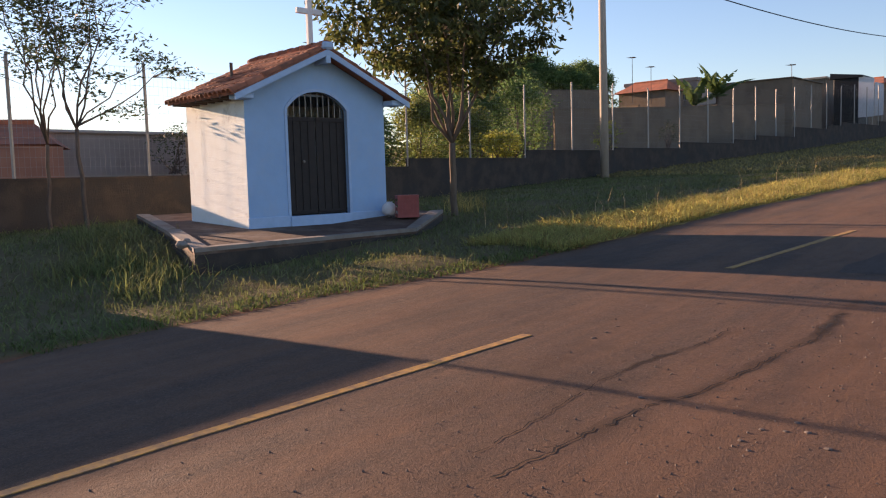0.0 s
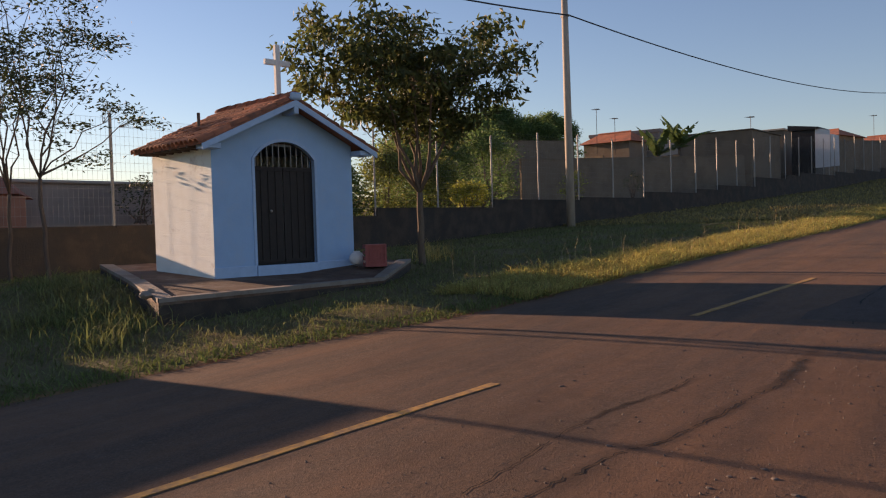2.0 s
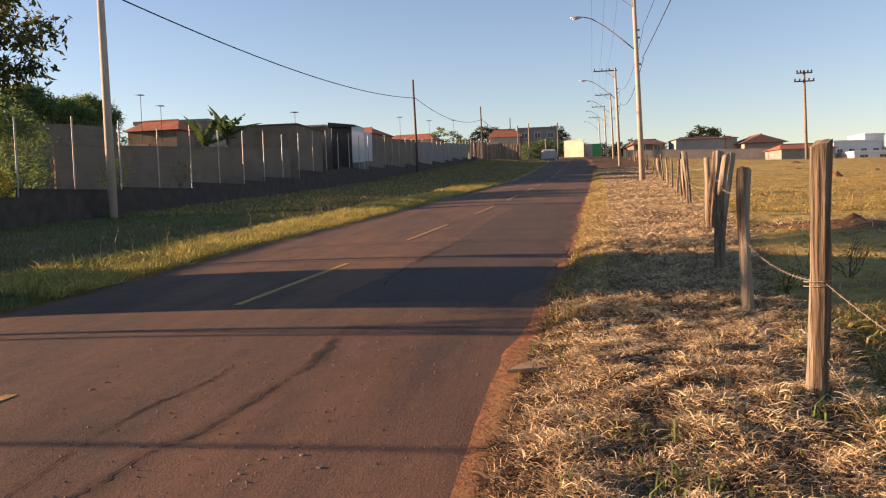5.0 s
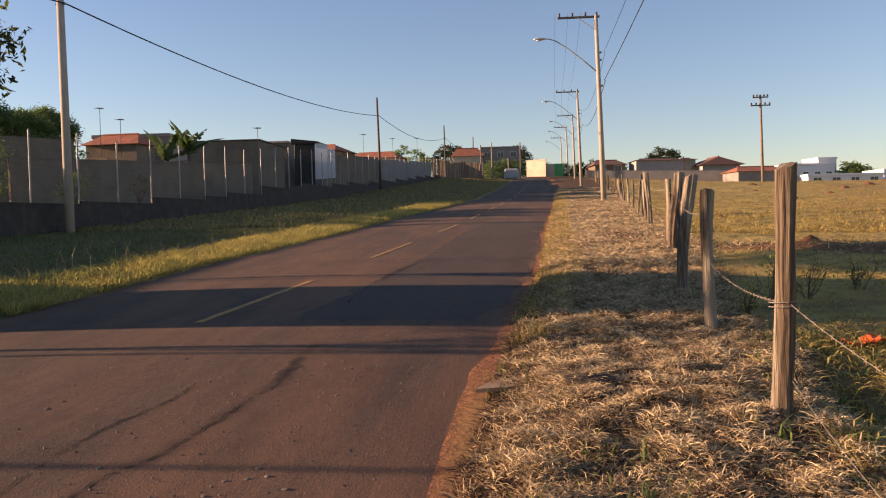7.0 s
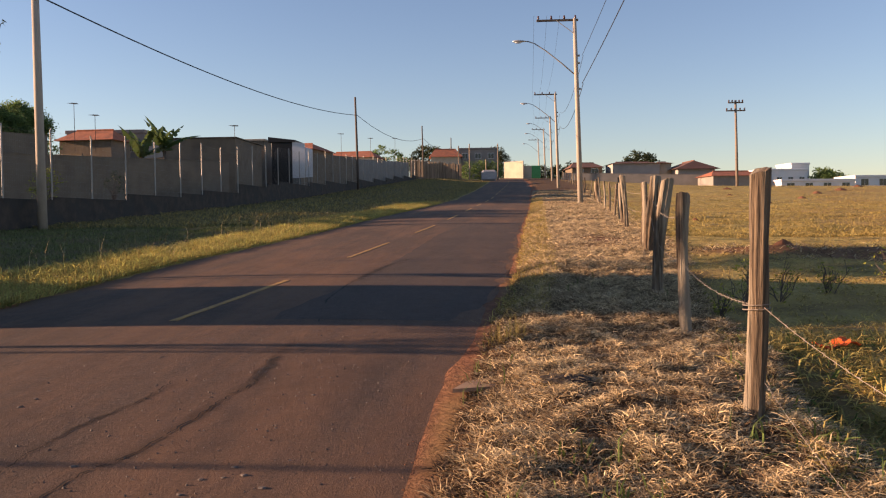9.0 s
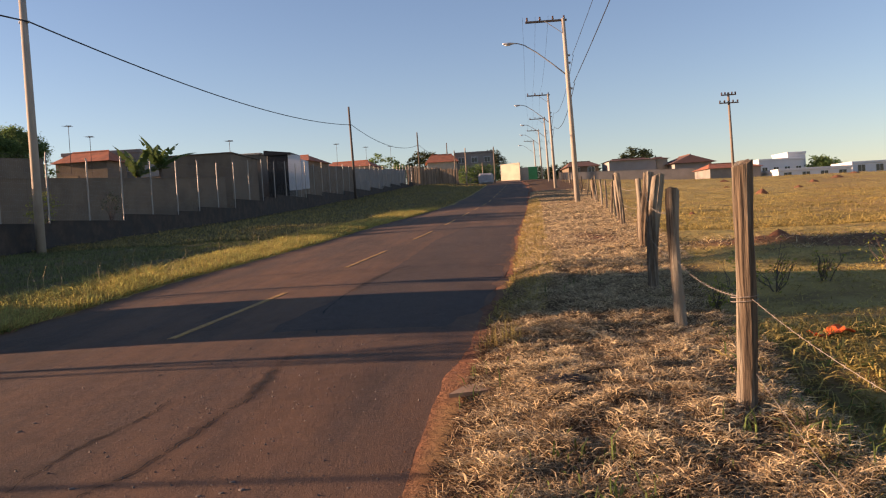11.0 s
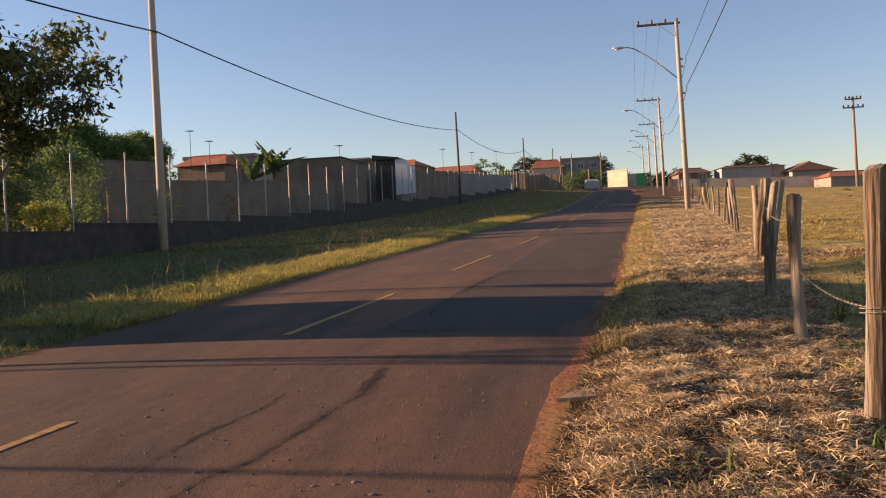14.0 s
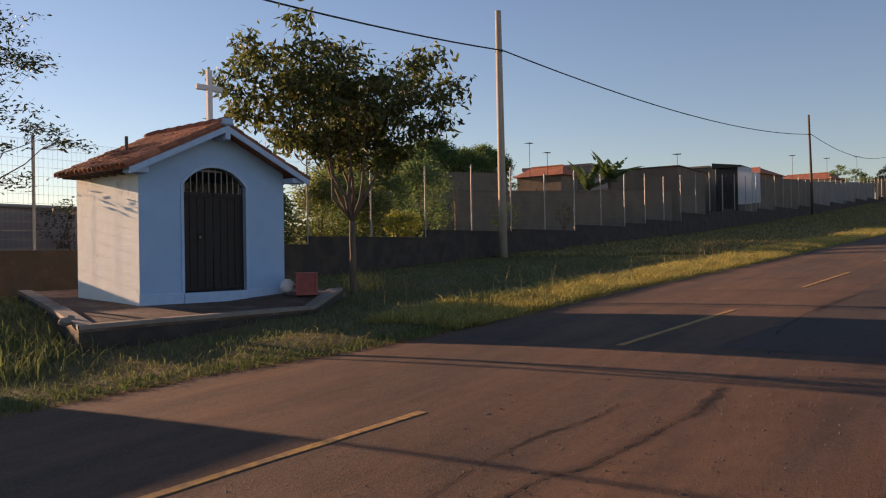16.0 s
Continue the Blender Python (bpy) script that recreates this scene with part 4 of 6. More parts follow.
# ---- foliage ----
def leaf_cloud(name, points, n_each, spread, size, material, rng, droop=0.5, squash=0.8, width=0.36):
    """Many single leaves in clumps about the given points."""
    P = np.repeat(np.asarray(points, float), n_each, axis=0)
    n = len(P)
    P = P + rng.normal(0, 1, (n, 3)) * spread * np.array((1, 1, squash))
    d = rng.normal(0, 1, (n, 3))
    d[:, 2] = d[:, 2] * 0.5 - droop
    d /= np.linalg.norm(d, axis=1)[:, None]
    s = np.cross(d, rng.normal(0, 1, (n, 3)))
    s /= np.linalg.norm(s, axis=1)[:, None] + 1e-9
    nn = np.cross(s, d)
    L = size * rng.uniform(0.65, 1.25, n)[:, None]
    Wd = L * width * 0.5
    base, tip = P, P + d * L - nn * L * 0.12
    mid = P + d * L * 0.45 + nn * L * 0.05
    l, r = mid + s * Wd - nn * Wd * 0.3, mid - s * Wd - nn * Wd * 0.3
    V = np.stack([base, l, tip, r], 1).reshape(-1, 3)
    i = np.arange(n)[:, None] * 4
    F = np.concatenate([i + np.array([[0, 1, 2]]), i + np.array([[0, 2, 3]])], 0)
    return raw_mesh(name, V, F, material)


def limb(bm, p, q, r0, r1, rng, wob=0.08, n=5, seg=7):
    p, q = Vector(p), Vector(q)
    L = (q - p).length
    pts = [p.lerp(q, k / n) + (Vector(rng.normal(0, 1, 3)) * wob * L * 0.5 if 0 < k < n else Vector((0, 0, 0))) for k in range(n + 1)]
    tube(bm, pts, [r0 + (r1 - r0) * k / n for k in range(n + 1)], seg)
    return pts


def tree(name, place, label, stems, crown, clumps, leaf, leaf_mat, fork, trunk_r, seed, n_each=26, spread=0.28, sub=6, droop=0.5, bark=None, width=0.36, squash=0.8):
    """A trunk that forks into stems, limbs in an uneven crown (centre and radii, from the foot), and leaves in clumps at the twigs."""
    rng = np.random.default_rng(seed)
    root = empty(name, place, label, "tree")
    bm = bmesh.new()
    limb(bm, (0, 0, -0.4), fork, trunk_r * 1.25, trunk_r, rng, 0.02, 5, 10)
    c, R = Vector(crown[0]), Vector(crown[1])
    tips = []
    for k in range(stems):
        a = 2 * math.pi * (k + rng.uniform(-0.25, 0.25)) / stems
        rr = rng.uniform(0.25, 0.75)
        end = c + Vector((math.cos(a) * rr * R.x, math.sin(a) * rr * R.y, R.z * rng.uniform(-0.15, 0.55)))
        pts = limb(bm, fork, end, trunk_r * 0.6, trunk_r * 0.18, rng, 0.05, 6)
        for j in range(sub):
            s = pts[int(rng.integers(2, 7))]
            o = Vector(rng.normal(0, 1, 3))
            o = Vector((o.x * 0.5 * R.x, o.y * 0.5 * R.y, o.z * 0.42 * R.z))
            e = s.lerp(end, 0.5) + o
            rel = Vector(((e.x - c.x) / R.x, (e.y - c.y) / R.y, (e.z - c.z) / R.z))
            if rel.length > 1:
                e = c + Vector((rel.x * R.x, rel.y * R.y, rel.z * R.z)) / rel.length * rng.uniform(0.88, 1.02)
            tw = limb(bm, s, e, trunk_r * 0.16, trunk_r * 0.05, rng, 0.05, 4, 5)
            tips += [tw[2], tw[3], tw[4], tw[4]]
        tips += [pts[5], pts[6]]
    part("trunk", bm, bark or M["bark"], root, smooth=True)
    idx = rng.permutation(len(tips))[:clumps]
    pts = [tips[i] for i in idx]
    ob = new("crown", leaf_cloud("crown", pts, n_each, spread, leaf, leaf_mat, rng, droop, squash, width))
    ob.parent = root
    return root


def bush(name, place, radii, n, leaf, leaf_mat, seed, label, category="bush", n_each=22, stems=7, shoots=0):
    rng = np.random.default_rng(seed)
    root = empty(name, place, label, category)
    bm = bmesh.new()
    pts = []
    for k in range(n):
        d = rng.normal(0, 1, 3)
        d /= np.linalg.norm(d)
        r = rng.uniform(0.45, 1.0) ** 0.5 * (1 + 0.25 * math.sin(3 * d[0] + seed) * math.cos(4 * d[1]))
        pts.append((d[0] * r * radii[0], d[1] * r * radii[1], radii[2] * (0.95 + d[2] * r)))
    for k in range(shoots):
        a, q = rng.uniform(0, 6.28), rng.uniform(0, 0.85)
        z0 = radii[2] * (0.95 + math.sqrt(1 - q * q))
        lift = rng.uniform(0.1, 0.75) * max(1.0, 0.45 * radii[2])
        pts += [(q * radii[0] * math.cos(a), q * radii[1] * math.sin(a), z0 + lift * f) for f in (0.0, 0.4, 0.8)]
    for k in range(stems):
        limb(bm, (rng.normal() * radii[0] * 0.15, rng.normal() * radii[1] * 0.15, -0.2), pts[k * 3 % n], 0.05 * radii[2], 0.012, rng, 0.1, 4, 5)
    part("stem", bm, M["bark"], root)
    ob = new("foliage", leaf_cloud("foliage", pts, n_each, min(0.16 * max(radii), 0.26), leaf, leaf_mat, rng, 0.1))
    ob.parent = root
    return root


tx, ty = -11.25, 13.25
tree("tree", (tx, ty, gz(tx, ty) + 0.075), "roadside tree with drooping dark green and yellowing leaves", 9, ((-0.15, 0.05, 4.30), (2.3, 2.75, 1.55)), 300, 0.18, M["leaf"], (0.05, -0.05, 1.45), 0.065, 11, 40, 0.16, 10, 0.8, mat("pale_bark", (0.17, 0.125, 0.09), 0.95, (0.09, 0.07, 0.055), 12, 0.7, 0.6, 40, stretch=(1, 1, 0.3)), 0.38)
thin_tree = tree("tree", (-15.3, 7.35, gz(-15.3, 7.35)), "thin straggly tree with sparse feathery leaves", 5, ((-0.1, 0.0, 4.4), (1.25, 1.45, 1.9)), 90, 0.11, M["leafd"], (-0.15, 0.0, 1.9), 0.036, 27, 34, 0.20, 8, 0.0, squash=0.35)
tree("tree", (-16.6, 7.25, gz(-16.6, 7.25)), "thin straggly tree with bare twigs and few leaves", 6, ((-0.1, -0.2, 4.5), (1.8, 2.1, 2.0)), 70, 0.11, M["leafd"], (0.0, 0.05, 1.7), 0.034, 33, 30, 0.2, 8, 0.0, squash=0.35)


def side_branch(root, start, pads, seed):
    """A thin limb out to flat pads of fine leaves; places in the world."""
    rng = np.random.default_rng(seed)
    foot = root.location
    bm = bmesh.new()
    s = Vector(start) - foot
    centres = []
    for p in pads:
        e = Vector(p) - foot
        pts = limb(bm, s, e, 0.018, 0.006, rng, 0.06, 5, 6)
        for j in range(5):
            q = e + Vector((rng.normal(0, 0.28), rng.normal(0, 0.28), rng.normal(0, 0.10)))
            limb(bm, pts[4], q, 0.006, 0.003, rng, 0.06, 3, 4)
            centres.append(q)
    b = part("branch", bm, M["bark"], root, smooth=True)
    ob = new("leaves", leaf_cloud("leaves", centres, 40, 0.14, 0.10, M["leafd"], rng, 0.1, 0.4))
    ob.parent = b


side_branch(thin_tree, (-15.4, 7.35, 2.75), ((-14.8, 8.5, 4.05), (-14.6, 8.85, 3.85), (-15.1, 7.95, 3.1)), 5)


# ---- beyond the fence ----
rng_b = np.random.default_rng(77)
for k, (x, y, rx, rz) in enumerate(((-40.0, 47.8, 3.5, 2.9), (-39.6, 53.3, 3.4, 3.3), (-40.0, 58.0, 3.2, 3.75), (-39.6, 62.4, 3.0, 3.35), (-40.4, 67.0, 3.0, 3.6), (-45.0, 60.3, 4.3, 3.6))):
    bush("tree", (x, y, gz(x, y)), (rx, rx * 1.1, rz), 230, 0.27, M["leafb"], 40 + k, "dense bushy green tree rising behind the plot wall", "tree", 40, shoots=130)
for k, (x, y, rx, rz, m) in enumerate(((-26.2, 25.6, 1.2, 1.35, "leafb"), (-25.4, 27.6, 1.2, 1.6, "leafo"), (-26.4, 29.8, 1.4, 1.75, "leafb"), (-25.2, 31.2, 1.1, 1.35, "leafo"), (-26.2, 32.8, 1.5, 2.0, "leafb"), (-25.7, 35.4, 1.5, 2.15, "leafb"), (-27.2, 38.2, 1.7, 2.3, "leafb"), (-29.0, 33.0, 1.8, 2.3, "leafb"))):
    bush("bush", (x, y, gz(x, y)), (rx, rx * 1.1, rz), 130, 0.19, M[m], 70 + k, "tall leafy green shrub with yellowing sunlit leaves" if m == "leafo" else "tall leafy green shrub behind the mesh fence", "bush", 26, shoots=40)
bush("bush", (-17.75, 23.7, 2.25), (0.62, 0.62, 0.46), 90, 0.12, M["leafy"], 61, "small bright yellow-green shrub behind the fence", "bush", 26)
bush("bush", (-17.75, 24.5, 2.4), (0.28, 0.28, 0.75), 22, 0.13, M["leafb"], 66, "thin upright green sapling behind the fence", "bush", 18)
bush("bush", (-17.6, 30.9, 2.5), (0.5, 0.55, 0.65), 30, 0.11, M["leafy"], 62, "small yellowing weed bush behind the fence", "bush", 18)
bush("bush", (-17.3, 36.0, 2.85), (0.35, 0.5, 0.55), 16, 0.10, M["leafd"], 63, "small sparse weed bush behind the fence", "bush", 18)


def far_house(name, cx, cy, base, w, d, h, turn, wall, roof, roof_h, label, windows=3, flat=False, storeys=1, over=0.4, group="houses beyond the field"):
    """A house: walls, a hipped-gable or flat roof, windows with frames, one door."""
    root = empty(name, (cx, cy, base), label, "house", group)
    root.rotation_euler = (0, 0, turn)
    part("wall", boxes(((-w / 2, -d / 2, -2.5), (w / 2, d / 2, h))), wall, root)
    if flat:
        part("roof", boxes(((-w / 2 - 0.12, -d / 2 - 0.12, h), (w / 2 + 0.12, d / 2 + 0.12, h + 0.35)), bevel=0.03), roof, root)
    else:
        bm = bmesh.new()
        o = over
        lo = [bm.verts.new(p) for p in ((-w / 2 - o, -d / 2 - o, h - 0.05), (w / 2 + o, -d / 2 - o, h - 0.05), (w / 2 + o, d / 2 + o, h - 0.05), (-w / 2 - o, d / 2 + o, h - 0.05))]
        hi = [bm.verts.new(p) for p in ((-w * 0.36, 0, h + roof_h), (w * 0.36, 0, h + roof_h))]
        for f in ((lo[0], lo[1], hi[1], hi[0]), (lo[2], lo[3], hi[0], hi[1]), (lo[1], lo[2], hi[1]), (lo[3], lo[0], hi[0])):
            bm.faces.new(f)
        bm.faces.new(lo[::-1])
        part("roof", bm, roof, root)
        part("ridge", tube(bmesh.new(), [(-w * 0.36, 0, h + roof_h + 0.03), (w * 0.36, 0, h + roof_h + 0.03)], 0.1, 6), roof, root)
    for s in range(storeys):
        z0 = 1.0 + s * (h / storeys)
        for k in range(windows):
            x = -w / 2 + w * (k + 0.5) / windows
            wd = min(1.2, w / windows * 0.5)
            z0 = min(z0, h - 1.25) if storeys == 1 else z0
            win = part("window", boxes(((x - wd / 2, -d / 2 - 0.03, z0), (x + wd / 2, -d / 2 - 0.004, z0 + 1.1))), M["white"], root, "white framed window")
            part("pane", boxes(((x - wd / 2 + 0.06, -d / 2 - 0.05, z0 + 0.06), (x - 0.03, -d / 2 - 0.031, z0 + 1.04))), M["glass"], win)
            part("pane", boxes(((x + 0.03, -d / 2 - 0.05, z0 + 0.06), (x + wd / 2 - 0.06, -d / 2 - 0.031, z0 + 1.04))), M["glass"], win)
    return root


def plain_wall(x0, y0, x1, y1, top0, top1, material, label, name="garden_wall", thick=0.15):
    d = Vector((x1 - x0, y1 - y0, 0)).normalized()
    n = Vector((-d.y, d.x, 0)) * thick / 2
    zb = min(gz(x0, y0), gz(x1, y1)) - 0.6
    a, c = Vector((x0, y0, 0)), Vector((x1, y1, 0))
    bm = prism(bmesh.new(), [(p.x, p.y) for p in (a - n, c - n, c + n, a + n)], zb, [top0, top1, top1, top0])
    root = thing(name, bm, material, label, "wall", "plot walls behind the fence")
    cop = prism(bmesh.new(), [(p.x, p.y) for p in (a - n * 1.4, c - n * 1.4, c + n * 1.4, a + n * 1.4)], [top0 + 0.002, top1 + 0.002, top1 + 0.002, top0 + 0.002], [top0 + 0.06, top1 + 0.06, top1 + 0.06, top0 + 0.06])
    part("coping", cop, material, root)


# store and lean-to seen past the chapel
root = empty("warehouse", (-29.0, 17.0, 0.5), "long low grey rendered warehouse with a sheet roof", "warehouse")
part("wall", boxes(((-4, -4.6, -1), (0, 9, 3.0))), M["greywall"], root)
part("roof", boxes(((-4.2, -4.8, 3.0), (0.15, 9.2, 3.12)), bevel=0.03), M["galv"], root, "thin grey sheet roof")
far_house("house", -27.5, 10.6, 0.5, 3.0, 3.6, 2.45, radians(60), M["brick"], M["farroof"], 0.7, "small brick house with an orange lit gable", 1, group="houses behind the wall")
plain_wall(-23.0, 2.0, -24.5, 11.2, 2.75, 2.75, M["brick"], "red-brown plot wall behind the fence")
bush("bush", (-27.2, 16.6, 2.2), (0.9, 0.9, 0.75), 30, 0.14, M["leafd"], 64, "round shrub showing above the grey warehouse", "bush", 20)
# plot walls uphill
plain_wall(-23.6, 40.0, -19.0, 56.5, 5.05, 5.7, M["brownwall"], "bare block plot wall in shade")
plain_wall(-37.6, 43.6, -34.7, 61.2, 7.5, 8.3, M["brownwall"], "tall bare block wall in front of the bushy trees")
# Unseen wall, added only to shade the verge beside the tree.
plain_wall(-19.0, 11.9, -19.0, 18.3, 2.75, 2.95, M["brownwall"], "low unseen block wall added behind the chapel to shade the verge")
# Second hidden wall, its top set by how far the shadow should reach.
plain_wall(-24.0, 17.0, -24.0, 23.3, 3.85, 3.95, M["brownwall"], "unseen block wall added behind the chapel as a shade caster")
plain_wall(-24.6, 37.6, -23.6, 40.0, 5.0, 5.05, M["brownwall"], "bare block plot wall in shade")
plain_wall(-36.5, 72.5, -23.5, 66.5, 7.1, 7.1, M["brownwall"], "bare block wall between the house and the shed")
plain_wall(-42.0, 72.0, -37.0, 71.0, 7.7, 7.7, M["brownwall"], "bare block wall beside the red-roofed house")
root = empty("shed", (-20.4, 61.0, gz(-20.4, 61.0)), "unfinished bare block building with a flat top", "shed")
part("wall", boxes(((-3.5, -3.4, -1), (1.6, 3.0, 4.3)), bevel=0.02), M["brownwall"], root)
part("roof", boxes(((-3.6, -3.5, 4.302), (1.7, 3.1, 4.38)), bevel=0.02), M["brownwall"], root)
root = empty("shed", (-17.0, 67.0, gz(-17.0, 67.0)), "black sheet metal shed with pale hanging panels", "shed")
part("body", boxes(((-1.5, -1.3, -0.5), (0.2, 1.5, 4.3)), bevel=0.03), M["black"], root, "black sheet body")
bm = prism(bmesh.new(), [(-1.7, -1.5), (0.5, -1.5), (0.5, 1.7), (-1.7, 1.7)], [4.302, 4.302, 4.302, 4.302], [4.72, 4.45, 4.45, 4.72])
part("roof", bm, M["black"], root)
sx, sy, sz = -17.0, 67.0, gz(-17.0, 67.0)
for x0, x1, y0, z0, z1, z2 in ((-16.78, -15.76, 65.62, 5.05, 8.0, 7.78), (-15.73, -15.15, 65.66, 5.1, 7.5, 7.32)):
    bm = bmesh.new()
    quad = [(x0, z0), (x1, z0 + 0.02), (x1, z2), (x0, z1)]
    fr = [bm.verts.new((x - sx, y0 - sy, z - sz)) for x, z in quad]
    bk = [bm.verts.new((x - sx, y0 + 0.05 - sy, z - sz)) for x, z in quad]
    for q in range(4):
        bm.faces.new((fr[q], fr[(q + 1) % 4], bk[(q + 1) % 4], bk[q]))
    bm.faces.new(fr[::-1])
    bm.faces.new(bk)
    bmesh.ops.recalc_face_normals(bm, faces=bm.faces)
    part("panel", bm, M["offwhite"], root, "white hanging sheet panel")
    part("panel_post", tube(bmesh.new(), [(x1 - 0.1 - sx, y0 + 0.12 - sy, -0.5), (x1 - 0.1 - sx, y0 + 0.12 - sy, 2.6)], 0.04, 6), M["galv"], root)
plain_wall(-17.6, 69.0, -16.2, 92.0, 7.3, 8.6, M["brownwall"], "bare block plot wall beside the road")
# Grey instead of cream: this wall's shade is put into its colour.
plain_wall(-16.2, 92.0, -13.6, 120.0, 8.4, 9.9, M["greywall"], "plot wall beside the road, grey to suit its shade")
stakes = empty("stake_fence", (-13.4, 121.0, gz(-13.4, 121.0)), "rough fence of upright weathered timber stakes", "fence")
rng_k = random.Random(6)
for k in range(70):
    u = k / 69
    x, y = -13.4 + 6.9 * u, 121.0 + 11.0 * u ** 0.8
    g, top = gz(x, y), 10.45 - 0.15 * u + rng_k.uniform(-0.18, 0.18)
    bm = prism(bmesh.new(), [(-0.07, -0.02), (0.07, -0.02), (0.07, 0.02), (-0.07, 0.02)], g - 0.3, top)
    bm.transform(Matrix.Translation((x + 13.4, y - 121.0, -gz(-13.4, 121.0))) @ Matrix.Rotation(rng_k.uniform(-0.3, 0.3), 4, "Z"))
    part("stake", bm, M["stake"], stakes)
for x, y, top in ((-6.7, 128.0, 12.9), (-5.03, 128.4, 13.25), (-0.66, 131.0, 13.4), (-2.55, 131.5, 11.0)):
    g = gz(x, y)
    thing("timber_post", tube(bmesh.new(), [(0, 0, -0.3), (0.03, 0, (top - g) * 0.5), (0.0, 0, top - g)], [0.11, 0.10, 0.085], 8), M["stake"], "tall slim timber post at the top of the road", "post", "tall posts uphill", at=(x, y, g))
for k, (x, y, rx, rz) in enumerate(((-5.6, 139.0, 1.6, 1.45), (-3.4, 140.0, 1.5, 1.7), (-1.2, 141.0, 1.3, 1.5))):
    bush("bush", (x, y, gz(x, y)), (rx, rx, rz), 70, 0.3, M["leafb"], 170 + k, "dark green overgrown shrub below the houses", "bush", 26)
far_house("house", -38.0, 75.4, 3.5, 5.1, 3.4, 5.75, radians(-4), M["brownwall"], M["farroof"], 1.0, "house with a red clay hipped roof", 3, group="houses behind the wall")
far_house("house", -38.4, 81.0, gz(-38, 81), 7.6, 6.0, 10.25 - gz(-38, 81), radians(2), M["greywall"], M["greywall"], 0.3, "tall grey house with a flat roof slab", 3, True, 2, group="houses behind the wall")
far_house("house", -10.9, 160.0, 9.5, 5.6, 6.0, 4.0, radians(5), M["cream"], M["farroof"], 1.6, "cream house with a red clay roof uphill", 2, group="houses behind the wall")
far_house("house", -4.8, 166.0, 9.6, 7.6, 6.5, 5.6, radians(2), M["greywall"], M["greywall"], 0.3, "unfinished grey two-storey house", 3, True, 2, group="houses behind the wall")
far_house("house", -23.0, 128.0, 8.0, 8.0, 6.0, 3.2, radians(-8), M["cream"], M["farroof"], 1.0, "low cream house with a clay roof", 3, group="houses behind the wall")
far_house("house", -27.0, 104.0, 6.6, 9.0, 7.0, 3.8, radians(-10), M["brownwall"], M["farroof"], 0.9, "low house of bare blocks with a clay roof", 3, group="houses behind the wall")


def antenna(x, y, base, top, label="thin rooftop aerial on a mast"):
    root = empty("aerial", (x, y, base), label, "aerial", "rooftop aerials")
    part("mast", tube(bmesh.new(), [(0, 0, -1.5), (0, 0, top - base)], 0.022, 6), M["darkpole"], root)
    for k in range(4):
        part("rod", tube(bmesh.new(), [(-0.4 + 0.05 * k, 0.2 * k - 0.3, top - base - 0.08), (0.4 - 0.05 * k, 0.2 * k - 0.3, top - base - 0.08)], 0.014, 5), M["darkpole"], root)
    part("boom", tube(bmesh.new(), [(0, -0.35, top - base - 0.05), (0, 0.4, top - base - 0.05)], 0.016, 5), M["darkpole"], root)


for x, y, b, t in ((-35.0, 66.0, 9.0, 11.5), (-34.5, 68.5, 9.0, 10.85), (-22.9, 70.0, 8.0, 9.9), (-19.5, 100, 8.5, 12.2), (-17.5, 110, 9.0, 12.6), (-15.5, 120, 9.5, 13.5)):
    antenna(x, y, b, t)


def banana(place, seed):
    rng = np.random.default_rng(seed)
    root = empty("banana_plant", place, "banana plant with broad torn upright leaves", "plant")
    part("stem", tube(bmesh.new(), [(0, 0, -1.9), (0.05, 0, 1.0), (0.0, 0.05, 2.4)], [0.16, 0.13, 0.08], 9), M["bark"], root, smooth=True)
    for k in range(11):
        a = 2 * math.pi * k / 11 + rng.uniform(-0.3, 0.3)
        L, tilt = rng.uniform(1.8, 2.6), rng.uniform(0.05, 0.95)
        bm = bmesh.new()
        rows = []
        n = 22
        for i in range(n + 1):
            t = i / n
            r = L * t * math.sin(tilt + 0.4 * t)
            z = 2.2 + L * t * math.cos(tilt + 0.42 * t)
            w = 0.36 * math.sin(math.pi * min(1, 0.08 + t * 0.95)) ** 0.6 * (0.55 + 0.6 * rng.random()) + 0.012
            c, s = math.cos(a), math.sin(a)
            rows.append([bm.verts.new((r * c - o * w * s, r * s + o * w * c, z - abs(o) * w * 0.45)) for o in (-1, 0, 1)])
        for p, q in zip(rows, rows[1:]):
            for j in range(2):
                if rng.random() > 0.1:
                    bm.faces.new((p[j], p[j + 1], q[j + 1], q[j]))
        part("leaf", bm, M["banana"], root)


root = empty("store_building", (-23.5, 73.0, gz(-23.5, 73.0)), "long low bare block building with a flat top", "building")
part("wall", boxes(((-3.2, -3.0, -0.5), (3.2, 3.0, 8.5 - gz(-23.5, 73.0))), bevel=0.02), M["brownwall"], root)
# Pale top band stands in for sunlight along the roof edge.
part("parapet", boxes(((-3.3, -3.1, 8.502 - gz(-23.5, 73.0)), (3.3, 3.1, 8.66 - gz(-23.5, 73.0))), bevel=0.02), M["cream"], root)
banana((-21.15, 50.8, 3.95), 3)
banana((-22.4, 50.3, 3.5), 4)

